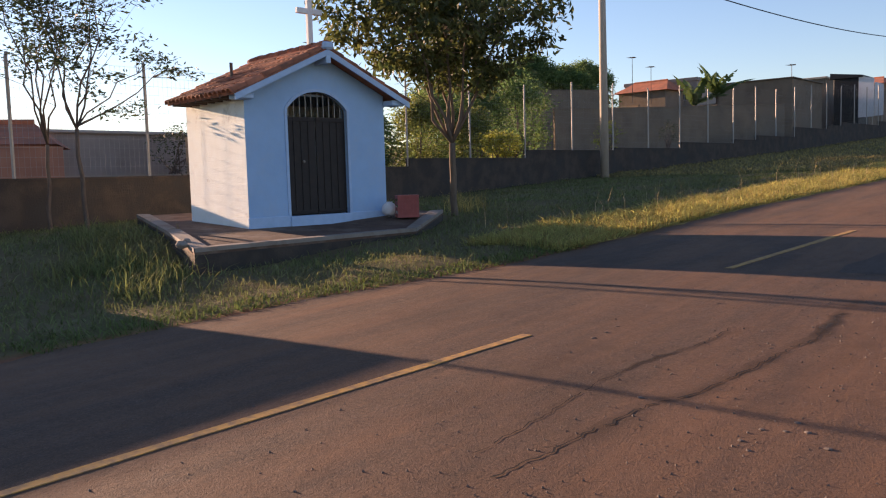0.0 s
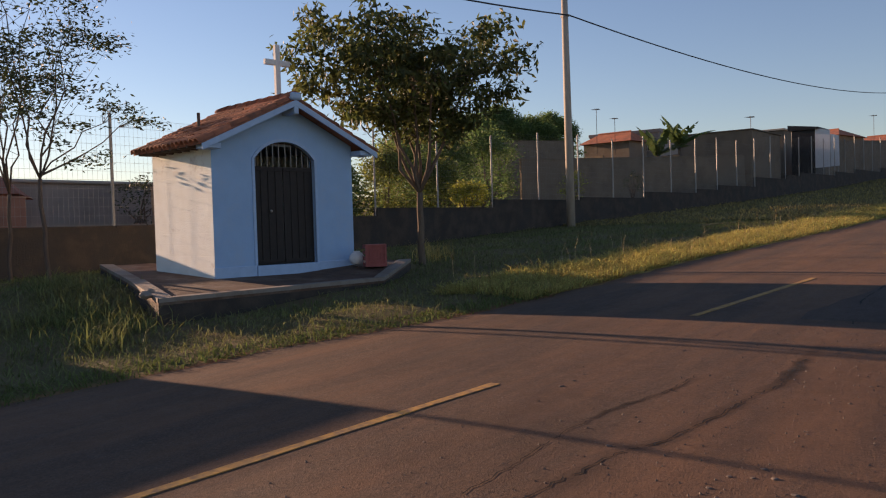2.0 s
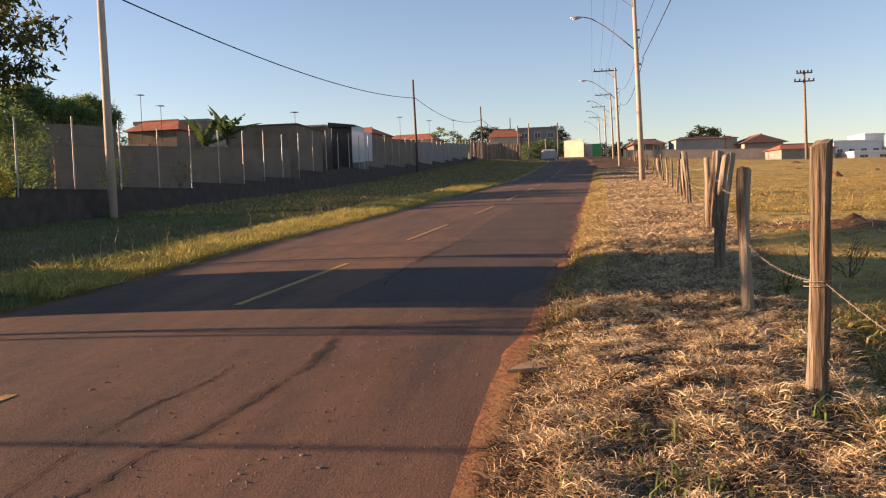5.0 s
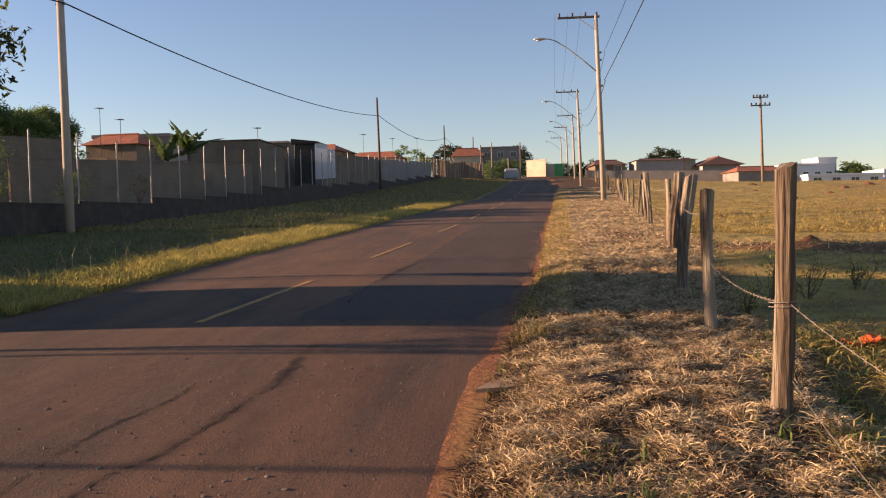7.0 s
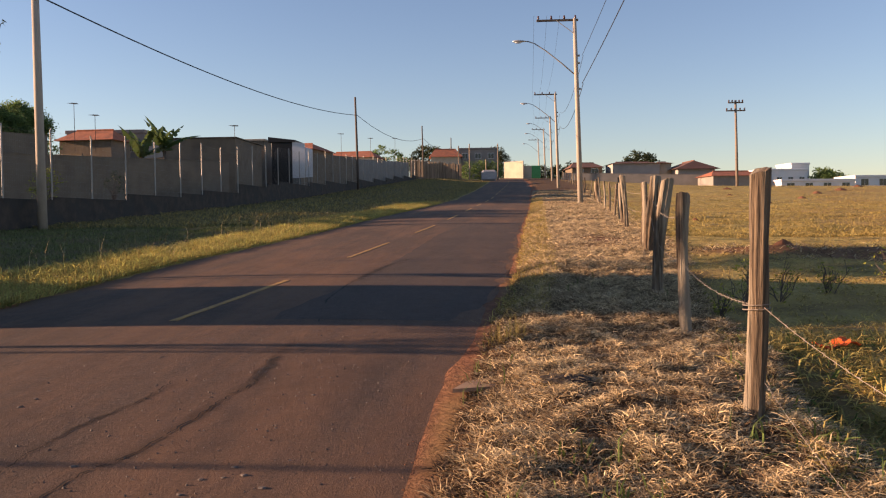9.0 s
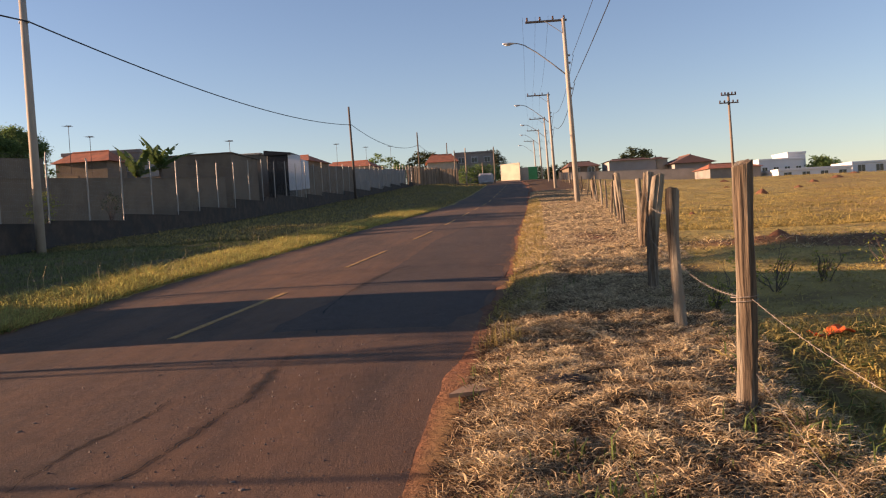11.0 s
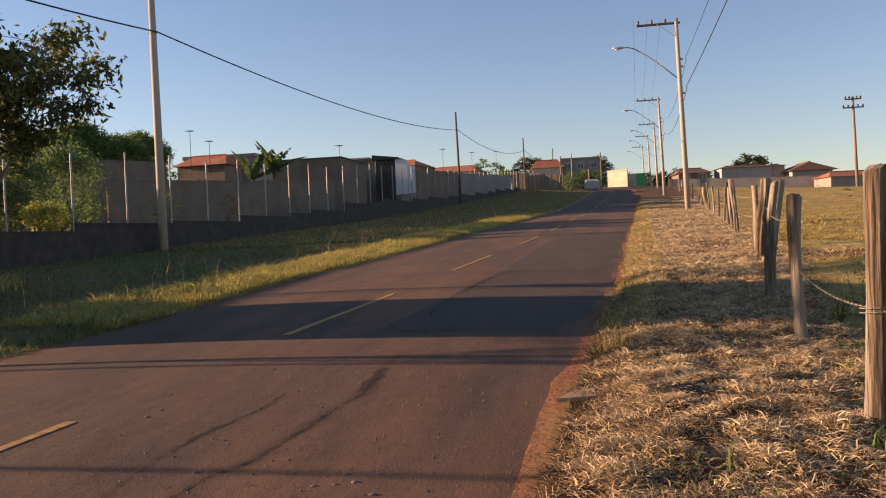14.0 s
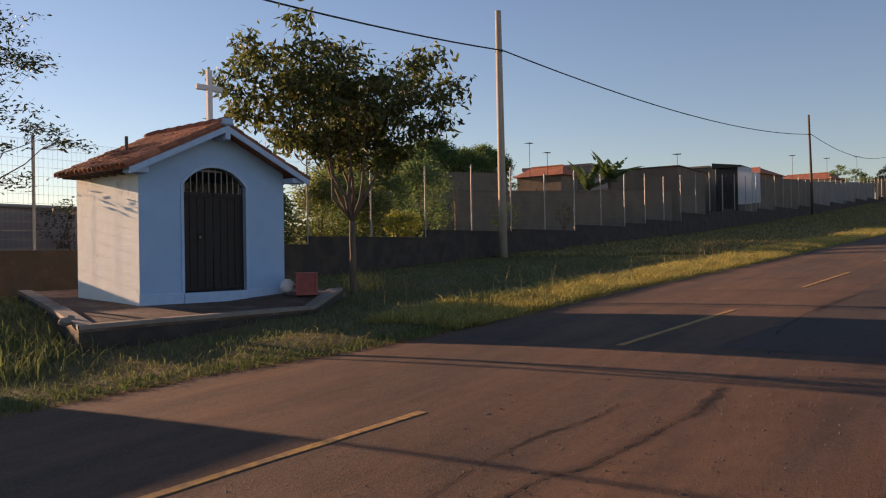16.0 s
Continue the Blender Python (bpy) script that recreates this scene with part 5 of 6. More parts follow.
# trees on the skyline
for k, (x, y, base, rx, rz, m) in enumerate(((-24, 172, 11.5, 5.5, 2.6, "leafb"), (-15.5, 174, 13.1, 4.0, 2.3, "leafd"), (-5.6, 190, 12.2, 2.6, 3.0, "leafd"), (-1.6, 188, 12.2, 3.0, 3.0, "leafd"), (4, 205, 10, 5, 2.4, "leafd"), (10, 200, 10, 5, 2.3, "leafd"), (13.5, 178, 9.2, 4.0, 2.1, "leafd"), (24.8, 152, 10.4, 3.2, 1.7, "leafd"), (53.5, 141, 6.3, 2.4, 1.8, "leafb"), (19, 188, 9.5, 4.5, 2.0, "leafd"))):
    bush("tree", (x, y, base - 1.3), (rx, rx, rz * 1.2), 120, 0.5, M[m], 90 + k, "far dark tree on the skyline", "tree", 40, 5)

# gate, wall and covered stack at the top of the road
plain_wall(0.4, 152.5, 3.8, 149.6, 11.9, 11.9, M["cream"], "bright sunlit pale wall at the top of the road")
plain_wall(3.9, 150.5, 5.3, 150.6, 11.0, 11.0, M["cream"], "low cream wall beside the white wall")
thing("sheet_gate", boxes(((5.3, 154.8, 8.0), (7.1, 154.9, 11.4)), bevel=0.02), M["greengate"], "green sheet metal gate", "gate")
bm = boxes(((-1.15, -1.0, 0), (1.15, 1.0, 1.7)), bevel=0.3)
thing("covered_stack", bm, M["tank"], "stack wrapped in grey plastic sheeting", "stack", at=(-2.0, 127.0, gz(-2.0, 127.0)))

# houses across the pasture
HG = "houses across the pasture"
far_house("house", 13.6, 141, gz(13.6, 141), 4.9, 7.0, 9.9 - gz(13.6, 141), radians(5), M["brownwall"], M["shadedroof"], 0.9, "low house with a red clay roof", 2, group=HG)
far_house("house", 21.4, 139, gz(21.4, 139), 7.6, 6.0, 10.35 - gz(21.4, 139), radians(4), M["greyhouse"], M["shadedroof"], 0.35, "low grey house with a shallow faded clay roof", 0, group=HG)
far_house("house", 26.4, 140, gz(26.4, 140), 1.8, 5.0, 10.4 - gz(26.4, 140), radians(4), M["cream"], M["shadedroof"], 0.3, "narrow annex with a clay roof", 0, group=HG)
far_house("house", 30.4, 138.5, gz(30.4, 138.5), 8.0, 5.9, 9.25 - gz(30.4, 138.5), radians(96), M["greyhouse"], M["shadedroof"], 1.35, "low house with a wide clay gable roof", 2, over=0.7, group=HG)
far_house("house", 33.9, 126.5, gz(33.9, 126.5) - 0.2, 7.6, 6.0, 7.75 - gz(33.9, 126.5), radians(8), M["greywall"], M["farroof"], 0.75, "low dark outbuilding with an orange clay roof", 0, group=HG)
plain_wall(9.5, 132.0, 31.0, 130.0, 8.7, 8.0, M["greywall"], "low grey plot wall along the pasture", "garden_wall")
for x, y, w, h, lb in ((46.0, 143, 7.5, 3.1, "white modern house with flat roofs"), (44.5, 124.5, 10.6, 1.6, "long low white house with a row of dark windows"), (54.5, 130, 5.5, 2.0, "small white modern house"), (49.5, 146, 3.0, 4.0, "white water tower block")):
    far_house("house", x, y, gz(x, y) - 0.3, w, 6.0, h, radians(6), M["offwhite"], M["offwhite"], 0.3, lb, 4 if w > 6 else 2, True, 1, group=HG)
for x, y, w, h, lb in ((70.3, 133, 10.8, 1.7, "large white modern house on the rise"), (64.6, 136, 1.2, 3.4, "white chimney block of a modern house"), (73.5, 138, 6.0, 3.2, "tall white modern house on the rise"), (74.5, 121.5, 6.5, 3.0, "white modern house with a dark flat roof"), (80.0, 122.0, 8.0, 3.8, "white modern house with flat roofs")):
    far_house("house", x + 4.0, y, gz(x, y) + 0.3, w, 7.0, h * 0.85, radians(-8), M["offwhite"], M["offwhite"], 0.3, lb, max(1, int(w / 3)), True, 1, group=HG)


# ---- pasture fence ----
def fence_post(x, y, h, r, lean, seed, label, square=False):
    """A split timber: lengthwise grooves, uneven girth, a broken top."""
    rng = np.random.default_rng(seed)
    bm = bmesh.new()
    n, seg = (22, 18) if square else (9, 10)
    shape = [r * (1 + rng.normal(0, 0.03)) * ((1.0 + 0.13 * abs(math.sin(4 * math.pi * k / seg + seed))) if square else 1) for k in range(seg)]
    for k in rng.choice(seg, 2, replace=False):
        shape[k] *= rng.uniform(0.74, 0.88)
    top_cut = rng.uniform(0, 6.28)
    rings = []
    for i in range(n + 1):
        t = i / n
        z = -0.35 + (h + 0.35) * t
        ox, oy = lean[0] * max(z, 0) + r * 0.45 * math.sin(4.2 * t + seed), lean[1] * max(z, 0) + r * 0.35 * math.sin(5.1 * t + seed * 2)
        k0 = 0.96 + 0.10 * t + 0.09 * math.sin(7.0 * t + seed * 1.3) + rng.normal(0, 0.012)
        ring = []
        for k in range(seg):
            a = 2 * math.pi * k / seg
            rr = shape[k] * k0 * (1 + 0.10 * noise.noise(Vector((2.2 * math.cos(a), 2.2 * math.sin(a), 3.0 * z + seed))))
            cut = (0.02 * math.cos(a - top_cut) + rng.normal(0, 0.006)) if i == n else 0
            ring.append(bm.verts.new((ox + rr * math.cos(a), oy + rr * math.sin(a), z + cut)))
        rings.append(ring)
    for a, c in zip(rings, rings[1:]):
        for k in range(seg):
            bm.faces.new((a[k], a[(k + 1) % seg], c[(k + 1) % seg], c[k]))
    bm.faces.new(rings[-1])
    bm.faces.new(rings[0][::-1])
    return thing("fence_post", bm, M["wood"], label, "post", "posts of the pasture fence", at=(x, y, gz(x, y)))


def on_fence(y):
    return float(np.interp(y, [0, 5, 8.2, 11, 16.5, 18.8, 24.2, 27.5, 48.6, 58.4, 100, 150], [0.9, 1.43, 1.71, 2.0, 2.8, 3.1, 3.47, 3.9, 5.48, 6.2, 8.2, 9.7]))


H0 = 1.86 - gz(1.41, 4.93)
near = [(1.37, 2.08, 1.30, 0.05, (0.0, 0.0), "pale weathered timber fence post with strung wire"), (1.41, 4.93, H0, 0.052, (0.052, -0.012), "tall split grey-brown timber fence post"), (1.69, 8.0, 1.31, 0.052, (0.01, 0.0), "short square weathered timber fence post"),
        (1.93, 10.6, 1.44, 0.065, (0.075, 0.0), "leaning dark timber fence post"), (2.84, 16.2, 1.43, 0.10, (0.02, 0), "thick grey log fence post"),
        (2.92, 17.4, 1.30, 0.05, (-0.02, 0), "slim weathered timber fence post"), (3.11, 18.8, 1.34, 0.055, (0.02, 0), "slim weathered timber fence post"), (3.47, 23.9, 1.48, 0.07, (-0.04, 0), "dark weathered timber fence post")]
for i, (x, y, h, r, lean, lb) in enumerate(near):
    fence_post(x, y, h, r, lean, 100 + i, lb, True)
rng_f = np.random.default_rng(8)
ys_f = [26.3, 28.5, 31.4, 35.0, 39.5, 44.0, 47.8, 53.0, 59.4, 67.7] + [74.0 + 6.5 * k for k in range(9)]
for i, y in enumerate(ys_f):
    fence_post(on_fence(y), y, rng_f.uniform(1.15, 1.45), 0.13 if y == 47.8 else rng_f.uniform(0.035, 0.06), (rng_f.normal(0, 0.04), rng_f.normal(0, 0.04)), 140 + i, "weathered timber fence post along the pasture")


def barbed(points, label):
    bm = tube(bmesh.new(), points, 0.0014, 5, False)
    for a, c in zip(points, points[1:]):
        a, c = Vector(a), Vector(c)
        n = max(1, int((c - a).length / 0.12))
        for k in range(n):
            p = a.lerp(c, (k + 0.5) / n)
            for d in (Vector((0.006, 0.004, 0.010)), Vector((-0.006, 0.005, 0.010))):
                tube(bm, [p - d, p + d], 0.0012, 3, False)
    thing("barbed_wire", bm, M["rust"], label, "wire", "strands of the pasture fence")


allp = [(x, y) for x, y, *_ in near] + [(on_fence(y), y) for y in ys_f[:8]]
for (x0, y0), (x1, y1) in zip(allp, allp[1:]):
    for h in (0.68, 1.12):
        if y0 < 6 and h > 1 or y0 < 3:
            continue
        barbed(sag((x0, y0, gz(x0, y0) + h), (x1, y1, gz(x1, y1) + h * 0.95), 0.06, 6), "rusty barbed wire strung between timber posts")
g0 = gz(1.42, 4.95)
barbed(sag((1.47, 4.93, g0 + 0.68), (1.37, 2.13, gz(1.37, 2.13) + 0.66), 0.05, 10), "rusty barbed wire running down from the post")
barbed(sag((1.37, 2.03, gz(1.37, 2.03) + 0.66), (0.9, -2.5, gz(0.9, -2.5) + 0.6), 0.05, 8), "slack rusty barbed wire along the fence")
barbed(sag((1.48, 4.90, g0 + 0.24), (1.42, 3.2, gz(1.42, 3.2) + 0.10), 0.03, 8), "fallen rusty barbed wire lying in the grass")
bm = tube(bmesh.new(), [Vector((0.077 * math.cos(a), 0.077 * math.sin(a), 0.004 * a)) for a in [0.5 * k for k in range(26)]], 0.0025, 5)
thing("wire_binding", bm, M["rust"], "rusty wire wound round the fence post", "wire", at=(1.445, 4.92, g0 + 0.64))

# repairs and cracks of the road
def tar_strip(points, width, seed):
    rng = random.Random(seed)
    fine = []
    for (x0, y0), (x1, y1) in zip(points, points[1:]):
        n = max(2, int(math.hypot(x1 - x0, y1 - y0) / 0.12))
        fine += [(x0 + (x1 - x0) * k / n, y0 + (y1 - y0) * k / n) for k in range(n)]
    bm = bmesh.new()
    fade_layer = bm.verts.layers.float.new("fade")
    rows = []
    for i, (x, y) in enumerate(fine):
        w = width * rng.uniform(0.7, 1.25) * 0.8
        x += rng.gauss(0, 0.012)
        row = []
        for s, h, f in ((-1, 0.0015, 0.0), (-0.25, 0.002, 0.95), (0.25, 0.002, 0.95), (1, 0.0015, 0.0)):
            v = bm.verts.new((x + s * w, y - s * w * 0.5, road_top(x + s * w, y) + h))
            v[fade_layer] = f * min(1.0, 0.12 * min(i, len(fine) - 1 - i)) * max(0.15, 0.75 + 1.3 * noise.noise(Vector((seed * 3.7, y * 1.6, 0.3))))
            row.append(v)
        rows.append(row)
    for a, c in zip(rows, rows[1:]):
        for k in range(3):
            bm.faces.new((a[k], a[k + 1], c[k + 1], c[k]))
    part("tar_seal", bm, M["tar"], road, "dark tar sealed crack")


tar_strip([(-2.42, 3.0), (-2.34, 3.94), (-2.3, 4.32), (-2.15, 4.69), (-2.12, 5.02), (-2.07, 5.4), (-2.02, 5.95), (-1.96, 6.3), (-2.0, 6.8), (-2.03, 7.36), (-2.05, 8.2)], 0.12, 1)
tar_strip([(-2.70, 3.6), (-2.74, 4.18), (-2.77, 4.55), (-2.76, 5.09), (-2.68, 5.45), (-2.6, 5.9), (-2.5, 6.5)], 0.055, 2)
tar_strip([(-2.32, 12.3), (-2.2, 13.8), (-1.97, 15.7), (-1.63, 16.6), (-1.5, 17.4), (-1.19, 18.0), (-1.23, 20.0), (-1.0, 21.5)], 0.11, 3)


def crack(points, seed, width=0.010):
    """A thin open crack that wanders along the given line."""
    rng = random.Random(seed)
    rows = []
    bm = bmesh.new()
    for (x0, y0), (x1, y1) in zip(points, points[1:]):
        n = max(2, int(math.hypot(x1 - x0, y1 - y0) / 0.05))
        for k in range(n):
            x, y = x0 + (x1 - x0) * k / n + rng.gauss(0, 0.010), y0 + (y1 - y0) * k / n
            w = width * rng.uniform(0.25, 1.2)
            rows.append([bm.verts.new((x + o * w, y, road_top(x, y) + h)) for o, h in ((-1, 0.0035), (0, 0.003), (1, 0.0035))])
    for a, c in zip(rows, rows[1:]):
        if rng.random() > 0.16:
            bm.faces.new((a[0], a[1], c[1], c[0]))
            bm.faces.new((a[1], a[2], c[2], c[1]))
    part("road_crack", bm, M["crack"], road, "thin dark open crack")


crack([(-2.42, 3.0), (-2.34, 3.94), (-2.3, 4.32), (-2.15, 4.69), (-2.12, 5.02), (-2.07, 5.4), (-2.02, 5.95), (-1.96, 6.3), (-2.0, 6.8), (-2.03, 7.36)], 11, 0.009)
crack([(-2.68, 3.2), (-2.74, 4.18), (-2.77, 4.55), (-2.76, 5.09), (-2.68, 5.45), (-2.6, 5.9), (-2.62, 6.4)], 12, 0.005)
crack([(-2.05, 9.0), (-2.3, 10.6), (-2.32, 12.3), (-2.2, 13.8), (-1.97, 15.7), (-1.63, 16.6), (-1.5, 17.4), (-1.19, 18.0), (-1.23, 20.0), (-1.0, 21.5)], 13, 0.013)

def road_patch(outline):
    bm = bmesh.new()
    n = 40
    ys = [outline[0][0] + (outline[-1][0] - outline[0][0]) * k / n for k in range(n + 1)]
    rows = []
    for k, y in enumerate(ys):
        a = float(np.interp(y, [o[0] for o in outline], [o[1] for o in outline])) + 0.03 * math.sin(5.1 * y)
        b = float(np.interp(y, *ROAD_R)) - 0.12 + 0.03 * math.sin(3.7 * y)
        rows.append([bm.verts.new((a + (b - a) * j / 6, y, road_top(a + (b - a) * j / 6, y) + (0.004 if 0 < j < 6 else 0.001))) for j in range(7)])
    for p, q in zip(rows, rows[1:]):
        for j in range(6):
            bm.faces.new((p[j], p[j + 1], q[j + 1], q[j]))
    part("asphalt_patch", bm, M["newtar"], road, "darker resurfaced strip of asphalt")


road_patch([(9.2, -2.6), (9.84, -2.64), (11.2, -2.42), (13.1, -2.22), (17.2, -1.98), (23.0, -1.8), (28.9, -1.15)])

# loose things on the ground
bm = prism(bmesh.new(), [(-0.42, -0.07), (-0.14, -0.15), (0.24, -0.13), (0.44, -0.01), (0.28, 0.13), (-0.16, 0.12)], 0.0, 0.028)
bm.transform(Matrix.Rotation(radians(36), 4, "Z"))
thing("concrete_slab", bm, mat("brown_tan_concrete", (0.40, 0.25, 0.15), 0.95, (0.28, 0.18, 0.11), 8, 0.7, 0.5, 30), "broken brown concrete slab lying in dry grass", "slab", at=(-0.08, 6.2, gz(-0.08, 6.2) - 0.014))
bm = bmesh.new()
bmesh.ops.create_grid(bm, x_segments=8, y_segments=6, size=0.16)
for v in bm.verts:
    v.co.z = 0.03 + 0.035 * noise.noise(v.co * 14) + 0.03 * math.sin(v.co.x * 20)
    v.co.y *= 0.7
bmesh.ops.solidify(bm, geom=bm.faces[:], thickness=0.006)
thing("plastic_scrap", bm, M["orange"], "crumpled orange plastic scrap in the pasture", "scrap", at=(2.8, 7.25, gz(2.8, 7.25) + 0.015))


def mound(x, y, r, h, seed):
    bm = bmesh.new()
    n, m = 16, 6
    top = bm.verts.new((0, 0, h))
    prev = None
    for j in range(1, m + 1):
        t = j / m
        ring = [bm.verts.new((r * t * (1 + 0.25 * noise.noise(Vector((math.cos(a), math.sin(a), seed)))) * math.cos(a), r * t * (1 + 0.25 * noise.noise(Vector((math.cos(a), math.sin(a), seed)))) * math.sin(a), h * (1 - t ** 1.6) + 0.18 * h * noise.noise(Vector((3 * t * math.cos(a), 3 * t * math.sin(a), seed))) - 0.12 * t)) for a in [2 * math.pi * k / n for k in range(n)]]
        for k in range(n):
            if prev:
                bm.faces.new((prev[k], ring[k], ring[(k + 1) % n], prev[(k + 1) % n]))
            else:
                bm.faces.new((top, ring[k], ring[(k + 1) % n]))
        prev = ring
    thing("earth_mound", bm, M["soil"], "low mound of red earth in the pasture", "mound", "mounds in the pasture", at=(x, y, gz(x, y)))


for i, (x, y, r, h) in enumerate(((13.0, 42.2, 0.55, 0.42), (14.7, 30.8, 0.38, 0.25), (11.3, 20.3, 0.35, 0.20), (6.1, 26.9, 0.3, 0.16), (17.5, 50, 0.6, 0.25), (22, 60, 0.7, 0.28), (26, 66, 0.8, 0.3), (31, 75, 0.9, 0.3), (19, 72, 0.8, 0.25), (15.5, 58, 0.6, 0.2), (5.2, 15.9, 0.4, 0.16), (7.0, 15.3, 0.45, 0.18), (8.4, 15.0, 0.4, 0.15))):
    mound(x, y, r * 0.8, h * 0.65, i * 1.7)
build_stone((-11.15, 11.2, 0.90), 0.05, 31, "small rough stone beside the crate")
build_stone((-10.85, 11.45, 0.89), 0.06, 32, "small rough stone beside the crate")
build_stone((-10.45, 6.35, 0.76), 0.10, 33, "pale broken stone at the platform corner", M["concrete"])
build_stone((-10.75, 6.6, 0.79), 0.07, 34, "pale broken stone at the platform corner", M["concrete"])
rng_s = np.random.default_rng(15)
for i, (x, y) in enumerate(((-3.4, 5.57), (-3.4, 5.78), (-3.43, 6.01), (-1.39, 6.54), (-1.41, 6.01), (-1.47, 5.2), (-1.65, 4.07), (-1.57, 3.96), (-1.51, 4.32), (-1.41, 4.36), (-1.5, 4.48), (-2.4, 4.43), (-1.62, 4.28), (-1.26, 4.19), (-0.83, 4.37), (-1.2, 3.4))):
    r = rng_s.uniform(0.009, 0.019)
    build_stone((x, y, road_top(x, y) + r * 0.08), r * 1.15, i + 1, flat=0.30)
V, F = [], []
N = 4200
px = rng_s.uniform(-4.4, -0.6, N)
py = 1.5 + 11 * rng_s.random(N) ** 1.3
keep = rng_s.random(N) < np.exp(-((px - (-2.2 + 0.06 * py)) / 0.9) ** 2) + 0.15
for x, y in zip(px[keep], py[keep]):
    r = 0.0025 + 0.009 * rng_s.random() ** 2.5
    z = road_top(x, y)
    n = len(V)
    for k in range(3):
        a = 2.1 * k + x * 50
        V.append((x + r * math.cos(a), y + r * math.sin(a), z))
    V.append((x, y, z + r * 1.1))
    F += [(n, n + 1, n + 3), (n + 1, n + 2, n + 3), (n + 2, n, n + 3)]
tagged(new("gravel", raw_mesh("gravel", V, F, M["stone"])), "loose fine gravel scattered on the asphalt", "gravel", kind="stuff")


V, F = [], []
for k in range(5200):
    y = 1.0 + 34 * rng_s.random() ** 1.6
    x = float(np.interp(y, *ROAD_R)) + rng_s.normal(0.19, 0.11)
    r = 0.004 + 0.014 * rng_s.random() ** 1.5
    z = max(gz(x, y), road_top(x, y) - 0.01 if x < float(np.interp(y, *ROAD_R)) else -9)
    n = len(V)
    for j in range(4):
        a = 1.57 * j + x * 40
        V.append((x + r * math.cos(a) * rng_s.uniform(0.7, 1.3), y + r * math.sin(a) * rng_s.uniform(0.7, 1.3), z - 0.004))
    V.append((x + rng_s.normal(0, r * 0.3), y, z + r * 0.5))
    F += [(n, n + 1, n + 4), (n + 1, n + 2, n + 4), (n + 2, n + 3, n + 4), (n + 3, n, n + 4)]
tagged(new("soil_clods", raw_mesh("soil_clods", V, F, M["soil"])), "crumbled red soil clods along the road edge", "soil", kind="stuff")


# ---- grass ----
def patchy(X, Y, scale, power):
    return (0.5 + 0.5 * np.sin(scale * X + 1.7 * np.sin(scale * 0.7 * Y)) * np.sin(scale * 0.9 * Y + 1.3 * np.sin(scale * 0.8 * X))) ** power


def blades(name, X, Y, length, width, rise, material, label, rng, curl=0.5, category="grass", heap=0.0, roll=0.35):
    """Single bent blades at X, Y. rise: 1 upright, 0 lying."""
    n = len(X)
    Z = lie(X, Y) + heap * rng.random(n) * patchy(X, Y, 8.0, 1.5)
    a = rng.uniform(0, 2 * math.pi, n)
    L = length * rng.uniform(0.5, 1.3, n)
    up = np.clip(rise + rng.normal(0, 0.22, n), 0.03, 1.0)
    hx, hy = np.cos(a) * np.sqrt(1 - up * up), np.sin(a) * np.sqrt(1 - up * up)
    sx, sy = -np.sin(a), np.cos(a)
    w = width * rng.uniform(0.6, 1.4, n) * 0.5
    P = np.stack([X, Y, Z - 0.01], 1)
    d = np.stack([hx, hy, up], 1)
    s = np.stack([sx, sy, np.zeros(n)], 1)
    q = rng.uniform(-roll, roll, n)[:, None]
    s = s * np.cos(q) + np.cross(d, s) * np.sin(q)
    mid = P + d * (L * 0.55)[:, None]
    d2 = d + np.stack([np.cos(a) * curl, np.sin(a) * curl, -curl * up], 1)
    d2 /= np.linalg.norm(d2, axis=1)[:, None]
    tip = mid + d2 * (L * 0.45)[:, None]
    W = w[:, None]
    V = np.stack([P - s * W, P + s * W, mid - s * W * 0.8, mid + s * W * 0.8, tip - s * W * 0.15, tip + s * W * 0.15], 1).reshape(-1, 3)
    i = np.arange(n)[:, None] * 6
    F = np.concatenate([i + np.array([[0, 1, 3, 2]]), i + np.array([[2, 3, 5, 4]])], 0)
    return tagged(new(name, raw_mesh(name, V, F, material)), label, category, kind="stuff")


rg = np.random.default_rng(2024)


def sow(n, y0, y1, fx0, fx1, near=1.0):
    """Random places between two sidelines; near above 1 crowds them towards y0."""
    y = y0 + (y1 - y0) * rg.random(n) ** near
    a, b = fx0(y), fx1(y)
    x = a + (b - a) * rg.random(n)
    return x, y


edge_r = lambda y: np.interp(y, *ROAD_R)
edge_l = lambda y: np.interp(y, *ROAD_L)
fl = lambda y: np.interp(y, [0, 5, 11, 24, 58, 100], [0.9, 1.43, 2.0, 3.45, 6.1, 8.0])

x, y = sow(400000, 1.2, 15, lambda v: edge_r(v) + 0.16, lambda v: fl(v) + 0.55, 1.5)
k = rg.random(len(x)) < np.clip((x - edge_r(y) - 0.16) / 0.40, 0.05, 1) * (0.15 + 0.85 * patchy(x, y, 6.1, 0.8)) * (0.5 + 0.5 * patchy(x + 2, y, 2.3, 0.5))
k = k & ~((np.abs(x - 1.41) < 0.14) & (y > 4.1) & (y < 5.0) & (rg.random(len(x)) < 0.5))
blades("straw", x[k], y[k], 0.085, 0.0046, 0.45, M["straw"], "matted dry straw on the verge", rg, 0.9, heap=0.11, roll=1.3)
# Dark bits stand in for shade between and under the straw.
blades("dead_stalks", x[::3], y[::3], 0.075, 0.0055, 0.4, M["darkstalk"], "short dark stalks painting the shade between the straw", rg, 0.3, heap=0.06, roll=1.5)
x, y = sow(130000, 14, 75, lambda v: edge_r(v) + 0.15, lambda v: fl(v) + 0.8, 1.7)
